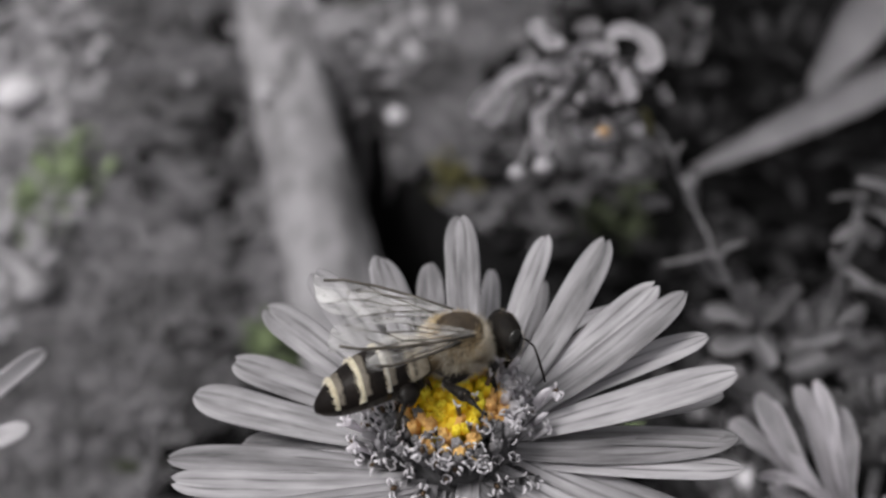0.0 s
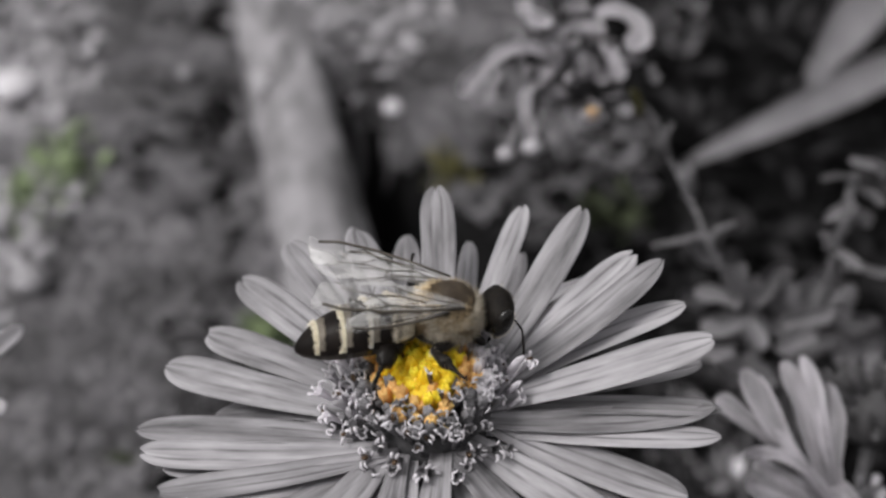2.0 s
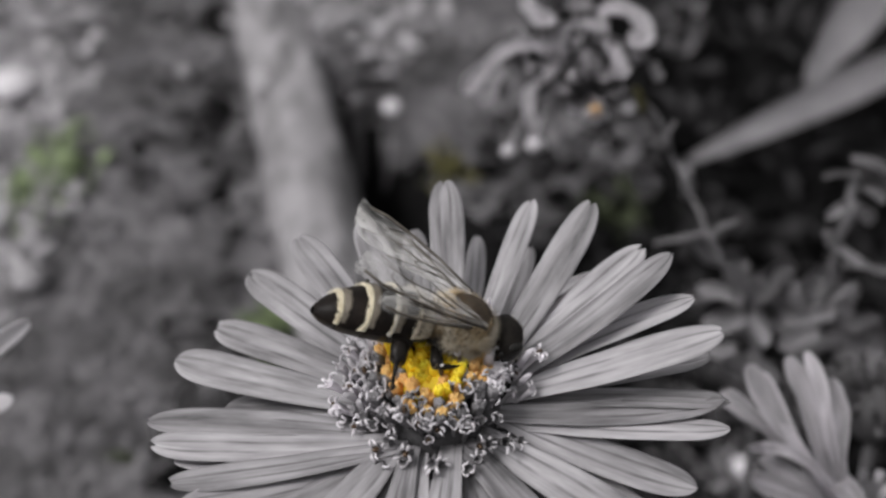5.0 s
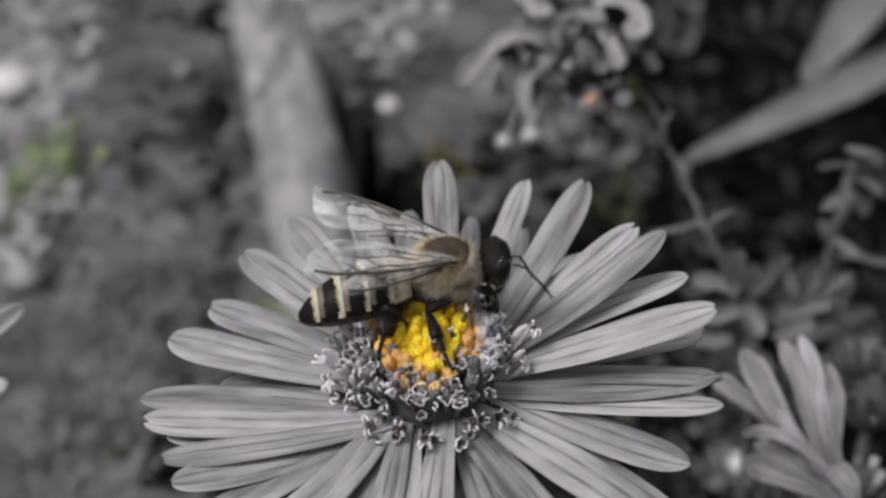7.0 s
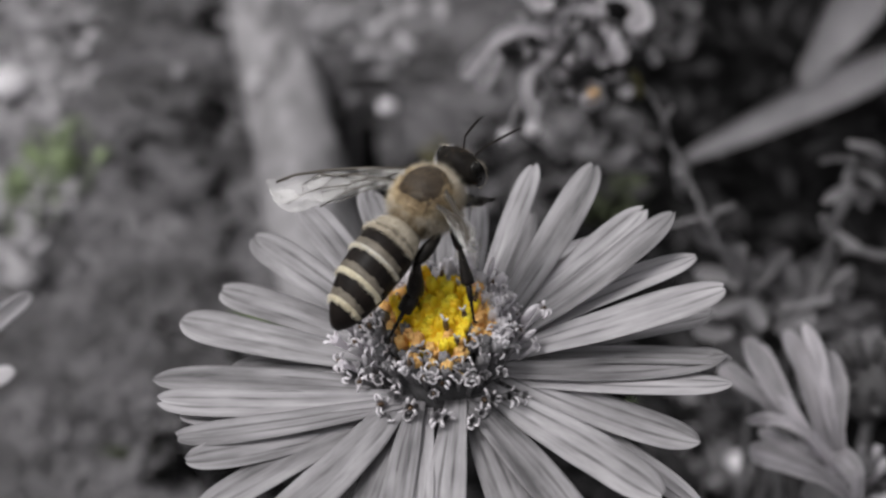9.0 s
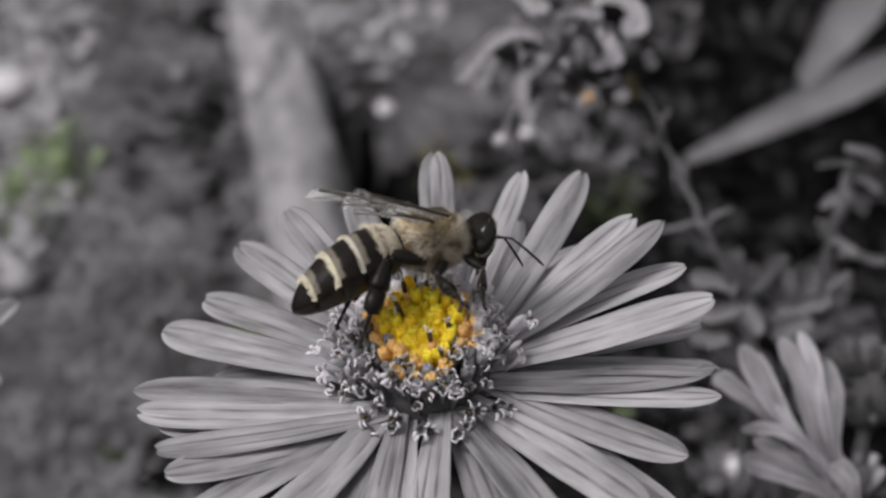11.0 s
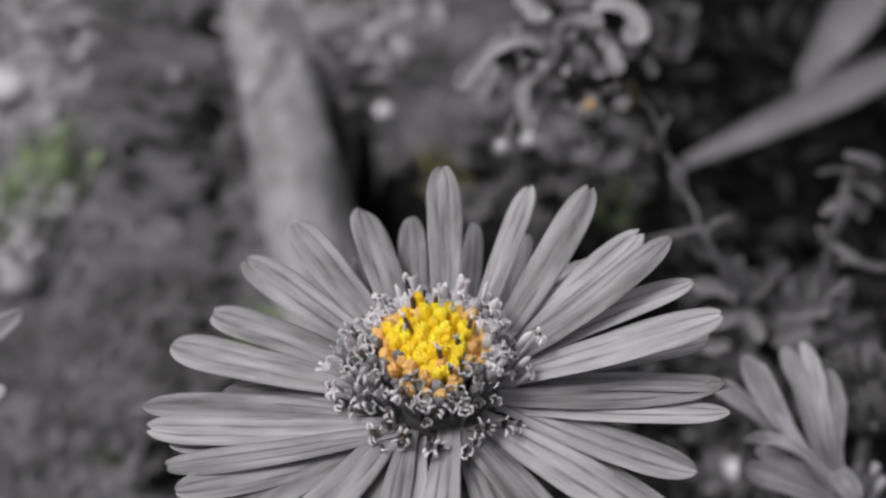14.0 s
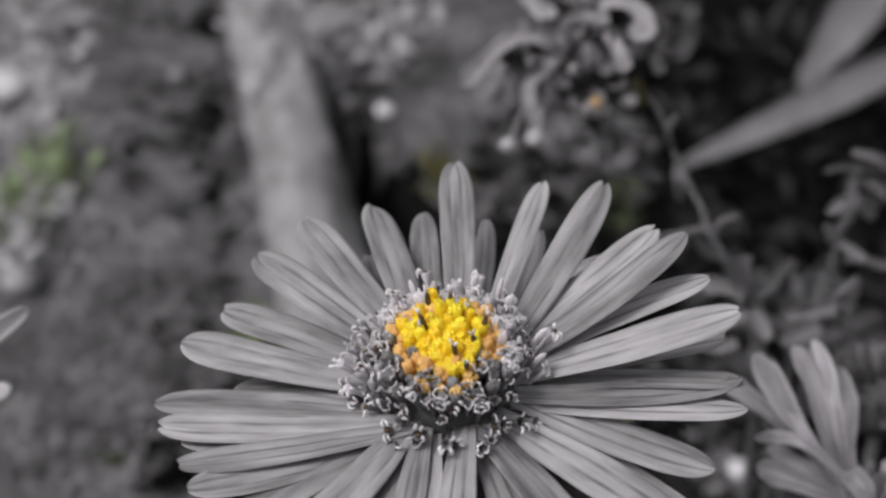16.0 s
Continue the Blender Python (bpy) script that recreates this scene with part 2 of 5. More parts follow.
def part(name, bm, material, parent, label="", m=None):
    """Links a bmesh (or a mesh) as one mesh object under a thing or under a part."""
    me = bm if isinstance(bm, bpy.types.Mesh) else mesh_of(name, bm, material)
    ob = new(name, me)
    ob.parent = parent
    if m is not None:
        ob.matrix_basis = m
    if label:
        ob["label"] = label
    return ob


def thing(name, m, label, category, group="", kind=""):
    ob = new(name)
    ob.empty_display_size = 0.003
    ob.matrix_basis = m
    return tagged(ob, label, category, group, kind)


def tube(bm, points, radii, sides=8, flat=1.0):
    """A tapered tube through the points, closed at both ends; flat squeezes it sideways."""
    points = [Vector(p) for p in points]
    rings, side = [], None
    for i, p in enumerate(points):
        way = (points[min(i + 1, len(points) - 1)] - points[max(i - 1, 0)]).normalized()
        if side is None:
            side = way.orthogonal().normalized()
        side = (side - way * side.dot(way)).normalized()
        up = way.cross(side)
        rings.append([bm.verts.new(p + (side * math.cos(a) + up * math.sin(a) * flat) * radii[i])
                      for a in (2 * math.pi * k / sides for k in range(sides))])
    for a, b in zip(rings, rings[1:]):
        for k in range(sides):
            bm.faces.new((a[k], a[(k + 1) % sides], b[(k + 1) % sides], b[k]))
    bm.faces.new(rings[0][::-1])
    bm.faces.new(rings[-1])


def ball(bm, centre, size, u=16, v=10, rough=0.0):
    """An ellipsoid with half-axes size, a little uneven."""
    made = bmesh.ops.create_uvsphere(bm, u_segments=u, v_segments=v, radius=1.0)["verts"]
    for p in made:
        k = 1 + rough * noise.noise(p.co * 2.3)
        p.co = Vector(centre) + Vector((p.co.x * size[0], p.co.y * size[1], p.co.z * size[2])) * k


def bend_points(a, b, sag, steps=7):
    """A bowed line from a to b; sag is its offset at the middle."""
    a, b, sag = Vector(a), Vector(b), Vector(sag)
    return [a.lerp(b, k / steps) + sag * 4 * (k / steps) * (1 - k / steps) for k in range(steps + 1)]


def strap(length, width, arch, twist, cup, tip_notch, thick=0.00022, steps=22, across=8, curl=0.0, base=0.5, peak=0.66):
    """A ray floret along +x from its base: narrow foot, widest past the middle, round tip, two grooves, thickness."""
    bm = bmesh.new()
    uv = bm.loops.layers.uv.new("petal")
    top, low, at_uv = [], [], {}
    for i in range(steps + 1):
        s = 1 - (1 - i / steps) ** 1.7
        if s < peak:
            w = base + (1 - base) * math.sin(s / peak * math.pi / 2) ** 1.2
        else:
            w = math.sqrt(max(0.0, 1 - ((s - peak) / (1.001 - peak)) ** 3.4))
        w = max(w, 0.05) * width / 2 * (1 + 0.06 * noise.noise((s * 6, length * 9000, width * 9000)))
        a, b = [], []
        turn = twist * s
        for j in range(across + 1):
            u = j / across * 2 - 1
            reach = length * s - tip_notch * length * (1 - min(1, abs(u) * 2.2)) * max(0, (s - 0.9) / 0.1)
            z = cup * width * (u * u - 0.3) * (1 - 0.4 * s) + 0.045 * width * math.cos(u * math.pi * 2.6)
            y = u * w
            z += arch * length * 4 * s * (1 - s)
            y, zz = y * math.cos(turn) - (z * 0.3) * math.sin(turn), z + y * math.sin(turn)
            x = reach
            if curl:
                ang = curl * s
                x, zz = length * math.sin(ang) / curl - zz * math.sin(ang), length * (1 - math.cos(ang)) / curl + zz * math.cos(ang)
            t = thick * (0.35 + 0.65 * (1 - s)) * (1 - 0.7 * u * u)
            p, q = bm.verts.new((x, y, zz + t / 2)), bm.verts.new((x, y, zz - t / 2))
            at_uv[p] = at_uv[q] = (j / across, s)
            a.append(p)
            b.append(q)
        top.append(a)
        low.append(b)
    for i in range(steps):
        for j in range(across):
            bm.faces.new((top[i][j], top[i + 1][j], top[i + 1][j + 1], top[i][j + 1]))
            bm.faces.new((low[i][j], low[i][j + 1], low[i + 1][j + 1], low[i + 1][j]))
        bm.faces.new((top[i][0], low[i][0], low[i + 1][0], top[i + 1][0]))
        bm.faces.new((top[i][-1], top[i + 1][-1], low[i + 1][-1], low[i][-1]))
    for j in range(across):
        bm.faces.new((top[-1][j], low[-1][j], low[-1][j + 1], top[-1][j + 1]))
        bm.faces.new((top[0][j], top[0][j + 1], low[0][j + 1], low[0][j]))
    for f in bm.faces:
        for lp in f.loops:
            lp[uv].uv = at_uv[lp.vert]
    return bm


def aim(start, way, lift=(0, 0, 1), roll=0.0):
    """A pose at start whose +x goes along way, with +z as near lift as can be."""
    x = Vector(way).normalized()
    y = Vector(lift).cross(x).normalized()
    z = x.cross(y)
    m = Matrix((x, y, z)).transposed().to_4x4()
    return Matrix.Translation(start) @ m @ Matrix.Rotation(radians(roll), 4, "X")


# ---- ground ----
def ground_height(x, y):
    """Uneven earth, with a deep gap along the log's right side."""
    z = 0.006 * noise.noise((x * 14, y * 14, 0.3)) + 0.003 * noise.noise((x * 40, y * 40, 1.7))
    cx = log_x(y) + 0.026
    gap = math.exp(-(((x - cx) / 0.012) ** 4)) * math.exp(-(((y - 0.283) / 0.070) ** 4))
    # earth banked up against the branch beyond the gap, and small hollows round it
    bank = 0.009 * math.exp(-(((x - cx + 0.006) / 0.02) ** 2)) * (0.5 + 0.5 * math.tanh((y - 0.372) / 0.01))
    for hx, hy, rx, ry in ((-0.0540, 0.4420, 0.007, 0.014), (-0.1034, 0.4272, 0.007, 0.015), (-0.0905, 0.3560, 0.007, 0.020), (-0.083, 0.305, 0.005, 0.014)):
        gap = max(gap, 0.3 * math.exp(-(((x - hx) / rx) ** 2 + ((y - hy) / ry) ** 2) ** 1.5))
    return z + bank - 0.075 * gap


def log_x(y):
    """The middle line of the fallen branch."""
    return -0.0450 - 0.2294 * (y - 0.2797)


def build_ground():
    xs = [-60, -15, -4, -1.2] + [-0.5 + 0.0125 * i for i in range(81)] + [1.2, 4, 15, 60]
    ys = [-60, -15, -4, -1] + [-0.2 + 0.0125 * i for i in range(81)] + [1.4, 4, 15, 60]
    bm = bmesh.new()
    grid = [[bm.verts.new((x, y, ground_height(x, y))) for x in xs] for y in ys]
    for j in range(len(ys) - 1):
        for i in range(len(xs) - 1):
            bm.faces.new((grid[j][i], grid[j][i + 1], grid[j + 1][i + 1], grid[j + 1][i]))
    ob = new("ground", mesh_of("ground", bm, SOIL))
    tagged(ob, "uneven garden soil coloured near-black for shade under the plants", "ground", kind="structure")


def build_dry_soil():
    """A lighter dry crust on the earth beside and behind the branch, ragged at its rim."""
    bm = bmesh.new()
    step, made = 0.006, {}

    def corner(i, j):
        if (i, j) not in made:
            x, y = -0.3 + step * i, 0.08 + step * j
            made[i, j] = bm.verts.new((x, y, ground_height(x, y) + 0.0015 + 0.0012 * noise.noise((x * 90, y * 90, 3))))
        return made[i, j]
    for i in range(70):
        for j in range(80):
            x, y = -0.3 + step * i, 0.08 + step * j
            edge = 0.01 * noise.noise((x * 30, y * 30, 8))
            if math.hypot(x + 0.1, 0.8 * (y - 0.33)) + 2 * edge > 0.2:
                continue
            if x + edge < log_x(y) - 0.008 or (y + edge > 0.338 and x + edge < 0.055 - 0.3 * (y - 0.36)):
                bm.faces.new((corner(i, j), corner(i + 1, j), corner(i + 1, j + 1), corner(i, j + 1)))
    ob = new("ground_crust", mesh_of("ground_crust", bm, SOIL_DRY))
    tagged(ob, "dry grey crust of soil beside the branch", "ground", kind="structure")


def scatter(name, label, material, spots, count, size, seed, upright=0.5, category="ground cover"):
    """Many little bent leaves on the earth, strewn in soft patches: (x, y, rx, ry, share)."""
    rnd = random.Random(seed)
    verts, faces = [], []
    weights = [s[4] for s in spots]
    for _ in range(count):
        sx, sy, rx, ry, _w = rnd.choices(spots, weights)[0]
        r, a = math.sqrt(rnd.random()), rnd.uniform(0, 2 * math.pi)
        x, y = sx + rx * r * math.cos(a), sy + ry * r * math.sin(a)
        z = ground_height(x, y)
        if z < -0.011:
            continue
        length = size * rnd.uniform(0.5, 1.5)
        wide = length * rnd.uniform(0.14, 0.3)
        d = rnd.uniform(0, 2 * math.pi)
        lean = rnd.uniform(0.1, 0.1 + upright)
        way = Vector((math.cos(d) * math.cos(lean), math.sin(d) * math.cos(lean), math.sin(lean)))
        side = Vector((-math.sin(d), math.cos(d), rnd.uniform(-0.4, 0.4))) * wide
        p = Vector((x, y, z + rnd.uniform(0, 0.35) * size))
        mid, end = p + way * length * 0.5 + Vector((0, 0, length * 0.1)), p + way * length
        k = len(verts)
        verts += [p, mid - side, end, mid + side, mid - Vector((0, 0, wide * 0.35))]
        faces += [(k, k + 1, k + 4), (k + 1, k + 2, k + 4), (k + 2, k + 3, k + 4), (k + 3, k, k + 4)]
    me = bpy.data.meshes.new(name)
    me.from_pydata([tuple(v) for v in verts], [], faces)
    me.materials.append(material)
    tagged(new(name, me), label, category, kind="stuff")


def build_log():
    """A pale barkless branch lying on the earth, tapering, with a knot."""
    bm = bmesh.new()
    sides, steps = 22, 26
    rings = []
    for i in range(steps + 1):
        s = i / steps
        y = 0.17 + 0.36 * s
        x = log_x(y)
        r = 0.0168 * (1 - 0.04 * s) * (1 if 0 < i < steps else 0.8)
        ring = []
        for k in range(sides):
            a = 2 * math.pi * k / sides
            q = Vector((math.cos(a), s * 6, math.sin(a)))
            rr = r * (1 + 0.13 * noise.noise(q * 1.6) + 0.06 * noise.noise(q * 5))
            ring.append(bm.verts.new((x + rr * math.cos(a), y, 0.002 + rr * math.sin(a))))
        rings.append(ring)
    for a, b in zip(rings, rings[1:]):
        for k in range(sides):
            bm.faces.new((a[k], b[k], b[(k + 1) % sides], a[(k + 1) % sides]))
    bm.faces.new(rings[0])
    bm.faces.new(rings[-1][::-1])
    ob = thing("fallen_branch", pose(0, 0, 0), "thick pale weathered branch lying on the soil", "branch")
    part("branch_wood", bm, BARK, ob)
    bm = bmesh.new()
    ball(bm, (-0.0720, 0.3510, 0.0155), (0.0045, 0.008, 0.0035), rough=0.3)
    part("knot", bm, STONE_PALE, ob, "whitish bare knot on the branch")
    bm = bmesh.new()
    ball(bm, (-0.0574, 0.3670, 0.0160), (0.0035, 0.0055, 0.0025), rough=0.3)
    part("knot", bm, STONE_PALE, ob, "pale bare knot on the branch")


def build_pebbles():
    spots = ((-0.0227, 0.357, 0.0042), (-0.1081, 0.3777, 0.0036), (-0.1741, 0.362, 0.010),
             (-0.1355, 0.2426, 0.006), (0.03, 0.35, 0.0026), (0.0806, 0.1654, 0.0034))
    for x, y, r in spots:
        bm = bmesh.new()
        ball(bm, (0, 0, 0), (r, r * 0.9, r * 0.6), 12, 8, rough=0.35)
        dull = -0.16 < x < -0.08
        ob = new("pebble", mesh_of("pebble", bm, STONE if dull else PEBBLE))
        ob.matrix_basis = pose(x, y, ground_height(x, y) + r * 0.45 + 0.004, 0, 0, x * 4000)
        tagged(ob, "dull grey pebble on the soil" if dull else "small whitish pebble on the soil", "pebble", "pebbles on the ground")


build_ground()
build_dry_soil()
build_log()
scatter("ground_cover", "dense grey low leaves and dry blades over the soil", COVER,
        ((-0.14, 0.40, 0.09, 0.13, 3), (-0.12, 0.24, 0.06, 0.10, 2), (-0.09, 0.15, 0.07, 0.06, 1.2), (-0.004, 0.40, 0.055, 0.075, 2.4),
         (-0.25, 0.5, 0.2, 0.2, 2.0), (0.0, 0.5, 0.10, 0.06, 1.0), (0.025, 0.33, 0.03, 0.05, 0.5)), 46000, 0.0055, 3, 0.35)
scatter("low_leaves", "soft grey low leaves beyond the withered aster", COVER,
        ((0.098, 0.424, 0.012, 0.03, 0.7), (0.058, 0.329, 0.022, 0.018, 1), (0.071, 0.178, 0.020, 0.024, 1.1)), 760, 0.008, 41, 0.5)
scatter("dry_blades", "pale dry blades lying over the ground cover", COVER_PALE,
        ((-0.185, 0.37, 0.035, 0.09, 2), (-0.165, 0.27, 0.03, 0.06, 1), (-0.05, 0.43, 0.05, 0.03, 0.3), (-0.036, 0.405, 0.022, 0.035, 0.3)), 2500, 0.009, 31, 0.35)
scatter("brown_litter", "dark leaves strewn in the ground cover", COVER_DARK,
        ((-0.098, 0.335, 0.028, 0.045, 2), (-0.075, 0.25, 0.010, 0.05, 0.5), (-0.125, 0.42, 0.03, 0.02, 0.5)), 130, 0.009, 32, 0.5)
scatter("shaded_leaves", "sparse leaf litter coloured dark for the shade among the plants", COVER_DARK,
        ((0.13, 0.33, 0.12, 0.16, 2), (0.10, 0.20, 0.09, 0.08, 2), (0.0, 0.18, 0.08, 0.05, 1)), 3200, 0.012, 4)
for mx, my, rx, ry, n_leaf, moss in ((-0.1450, 0.302, 0.018, 0.030, 50, MOSS), (-0.1450, 0.298, 0.010, 0.014, 40, MOSS), (-0.052, 0.222, 0.006, 0.007, 60, MOSS),
                                     (-0.083, 0.178, 0.010, 0.010, 3, MOSS_DARK), (-0.045, 0.45, 0.010, 0.010, 60, MOSS_DARK), (0.060, 0.285, 0.012, 0.016, 90, MOSS_DARK),
                                     (0.038, 0.18, 0.012, 0.008, 40, MOSS)):
    scatter("moss_tuft", "small tuft of green moss on the soil", moss, ((mx, my, rx, ry, 1),), n_leaf * 2, 0.0085, int(n_leaf + mx * 1000), 0.8, "moss")
scatter("olive_tuft", "olive brown leaves beside the branch", OLIVE, ((0.0, 0.315, 0.006, 0.012, 1),), 45, 0.008, 9, 0.6, "leaf litter")
build_pebbles()


# ---- the aster ----
# tip's direction, rise and reach in millimetres; foot's direction; width and bow (across, up) in millimetres; roll; layer
RAYS = (
    (87.4, 17.6, 19.8, 74.8, 2.64, -0.15, 0, 0, 1), (79.6, 0.7, 19.6, 58.3, 1.6, -0.09, -0.01, 0, 0), (66.3, 16.1, 19.5, 51.2, 1.97, 0.03, 0.01, 0, 1),
    (66.9, 0.4, 19.5, 40.8, 1.6, -0.31, -0.08, 0, 0), (50.2, 22.2, 19.8, 32.8, 2.64, -0.22, -0.1, 0, 1), (48.3, 1.1, 19.6, 55.1, 1.14, 0.93, 0.67, 0, 0),
    (35.6, 17.4, 19.5, 34.7, 2.64, -0.05, -0.04, 0, 1), (24.2, 24.1, 19.8, 19.4, 2.79, -0.33, -0.28, 0, 2), (17.8, 16, 19.7, 28.1, 2.56, 0.31, 0.29, 0, 0),
    (3.1, 19.1, 20.2, 5, 2.9, -0.03, -0.03, 3, 2), (10.8, 6.1, 19.7, 17, 2.4, 0.1, 0.1, 0, 0), (-1.9, 6.2, 19.6, -15.7, 2.85, -0.31, -0.31, 0, 2),
    (-2.5, 5.8, 20, 11.8, 1.96, 0.21, 0.22, 0, 0), (-9.3, 5.8, 19.8, -15.4, 2.4, -0.11, -0.12, 0, 1), (-20.4, -0.4, 18.2, -12.7, 2.9, -0.16, -0.15, 10, 2),
    (-37, -1, 17.7, -43, 2.98, 0.18, 0.15, 20, 2), (-29.9, -7.8, 19.8, -26.4, 2.09, 0.49, 0.41, 0, 0), (-55.3, -3.1, 16.8, -60.4, 2.75, 0.23, 0.13, 0, 2),
    (-68.7, -4.8, 16.1, -56.8, 2.8, 0.12, 0.03, 0, 0), (-88.3, -0.6, 16.6, -70.1, 2.47, -0.14, 0.01, 6, 2), (-99.5, -0.4, 16.7, -105.4, 2.12, -0.14, 0.02, 0, 2),
    (-93.4, 0.1, 16.2, -96, 1.61, -0.02, 0, 0, 1), (-109.5, -4.2, 16, -117.1, 2.37, 0.03, -0.01, 0, 0), (-126.4, -0.5, 16.9, -119, 2.9, 0.36, -0.22, -10, 2),
    (-141.5, -2.9, 19, -123.8, 2.81, -0.25, 0.2, 0, 0), (-152.9, -0.1, 17.6, -114.3, 2.43, 0.21, -0.2, 0, 0), (-159.4, 0.4, 17.7, -108.2, 2, 0.16, -0.15, 0, 2),
    (-171.2, 0.3, 18.6, -119.9, 2.37, 0.23, -0.23, 0, 2), (-178.3, -0.5, 19.1, -147.7, 2.54, -0.13, 0.13, 0, 1), (-167.9, -2, 17.3, -131.5, 1.86, 0.26, -0.25, 0, 0),
    (161.5, -2.2, 19.5, -177, 2.9, 0.04, -0.04, -17, 2), (167.4, -10.2, 15.3, -178.7, 2.22, -0.29, 0.32, 0, 0), (147.6, -4.3, 19.3, 154.2, 2.84, -0.12, 0.11, 0, 1),
    (135.5, 3, 19.6, 141.4, 2.9, -0.09, 0.06, -11, 2), (122.5, 6.9, 19.7, 117.8, 2.9, 0.01, -0, 0, 1), (108.8, -4.9, 18, 110.9, 2.08, 0.07, -0.02, 0, 0),
    (106.3, 5.7, 19.7, 111.9, 2.77, -0.17, 0.04, 0, 2), (94.6, 2.2, 19.5, 92.6, 2.22, 0.25, -0.02, 0, 0))


def ray_petal(length, width, bow, seed, notch):
    """A ray floret along +x: narrow at its foot, fullest past the middle, blunt at its tip; two shallow grooves, thickness."""
    rnd = random.Random(seed)
    bm = bmesh.new()
    uv = bm.loops.layers.uv.new("petal")
    steps, across, peak = 26, 12, rnd.uniform(0.66, 0.76)
    foot, lean, ripple = rnd.uniform(0.46, 0.60), rnd.uniform(-0.12, 0.12), rnd.uniform(0, 9)
    cup, fold = rnd.uniform(-0.05, 0.08), rnd.uniform(-0.10, 0.10)
    top, low, at_uv = [], [], {}
    for i in range(steps + 1):
        s = 1 - (1 - i / steps) ** 1.8
        w = foot + (1 - foot) * math.sin(s / peak * math.pi / 2) ** 1.1 if s < peak else max(0.06, 1 - ((s - peak) / (1.004 - peak)) ** 3.2) ** 0.5
        a, b = [], []
        for k in range(across + 1):
            u = k / across * 2 - 1
            edge = 1 + 0.05 * noise.noise((s * 5, ripple, 3 if u > 0 else 8)) + lean * u * s * (1 - s)
            y = u * w * edge * width / 2
            x = length * s - length * (notch * math.exp(-((u - 0.15) * 4.5) ** 2) + 0.012 * noise.noise((u * 2.2, ripple, 1))) * max(0.0, (s - 0.86) / 0.14)
            groove = math.exp(-((abs(u) - 0.33) * 7) ** 2)
            z = width * (cup * u * u * (1 - 0.5 * s) + fold * u * s - 0.022 * groove + 0.02 * noise.noise((s * 4, u * 1.5, ripple)))
            q = 4 * s * (1 - s)
            t = 0.00020 * (0.4 + 0.6 * (1 - s)) * (1 - 0.75 * u * u)
            y, z = y + bow[0] * q, z + bow[1] * q
            p, r = bm.verts.new((x, y, z + t / 2)), bm.verts.new((x, y, z - t / 2))
            at_uv[p] = at_uv[r] = (k / across, s)
            a.append(p)
            b.append(r)
        top.append(a)
        low.append(b)
    for i in range(steps):
        for k in range(across):
            bm.faces.new((top[i][k], top[i + 1][k], top[i + 1][k + 1], top[i][k + 1]))
            bm.faces.new((low[i][k], low[i][k + 1], low[i + 1][k + 1], low[i + 1][k]))
        bm.faces.new((top[i][0], low[i][0], low[i + 1][0], top[i + 1][0]))
        bm.faces.new((top[i][-1], top[i + 1][-1], low[i + 1][-1], low[i][-1]))
    for k in range(across):
        bm.faces.new((top[-1][k], low[-1][k], low[-1][k + 1], top[-1][k + 1]))
        bm.faces.new((top[0][k], top[0][k + 1], low[0][k + 1], low[0][k]))
    for f in bm.faces:
        for lp in f.loops:
            lp[uv].uv = at_uv[lp.vert]
    return bm


def floret_tube():
    """The slim corolla tube of a grey disc floret, fluted and flaring towards its mouth."""
    bm = bmesh.new()
    h, sides, rings = 0.0026, 10, []
    for z, r in ((0, 0.00014), (0.5, 0.00016), (0.8, 0.00023), (0.95, 0.00033), (1.0, 0.00036), (0.94, 0.00027), (0.7, 0.00012)):
        rings.append([bm.verts.new((r * (1 + 0.12 * math.cos(5 * a)) * math.cos(a), r * (1 + 0.12 * math.cos(5 * a)) * math.sin(a), h * z))
                      for a in (2 * math.pi * k / sides for k in range(sides))])
    for p, q in zip(rings, rings[1:]):
        for k in range(sides):
            bm.faces.new((p[k], p[(k + 1) % sides], q[(k + 1) % sides], q[k]))
    bm.faces.new(rings[-1])
    return bm


def floret_lobes(seed):
    """The thin pale lobes of an opened disc floret: narrow ribbons that curl back from its mouth."""
    rnd = random.Random(seed)
    bm = bmesh.new()
    h = 0.0026
    for k in range(5):
        if rnd.random() < 0.35:
            continue
        a = 2 * math.pi * k / 5 + rnd.uniform(-0.3, 0.3)
        r, side, curl = rnd.uniform(0.6, 1.05), rnd.uniform(-0.9, 0.9), rnd.uniform(2.2, 4.4)
        pts = []
        x, z, way = 0.00031, h * 0.97, 1.1
        for n in range(7):
            b = a + side * n / 6
            pts.append((x * math.cos(b), x * math.sin(b), z))
            x += 0.00013 * r * math.cos(way)
            z += 0.00013 * r * math.sin(way)
            way -= curl / 6
        tube(bm, pts, [0.00008, 0.00011, 0.00012, 0.00012, 0.00011, 0.00009, 0.00004], 5, 0.6)
    return bm


def floret_rim(seed):
    """A wavering pale rim, open at one side, round a floret's mouth."""
    rnd = random.Random(seed)
    bm = bmesh.new()
    h, gap, turn = 0.0026, rnd.uniform(0.3, 1.6), rnd.uniform(0, 6.28)
    line = []
    for k in range(19):
        a = turn + (6.28 - gap) * k / 18
        r = 0.00040 * (1 + 0.2 * math.cos(a * 2.5 + seed))
        line.append((r * math.cos(a), r * math.sin(a), h * (0.99 + 0.07 * math.cos(a * 5))))
    tube(bm, line, [0.00004] + [0.00008] * 17 + [0.00004], 5)
    return bm


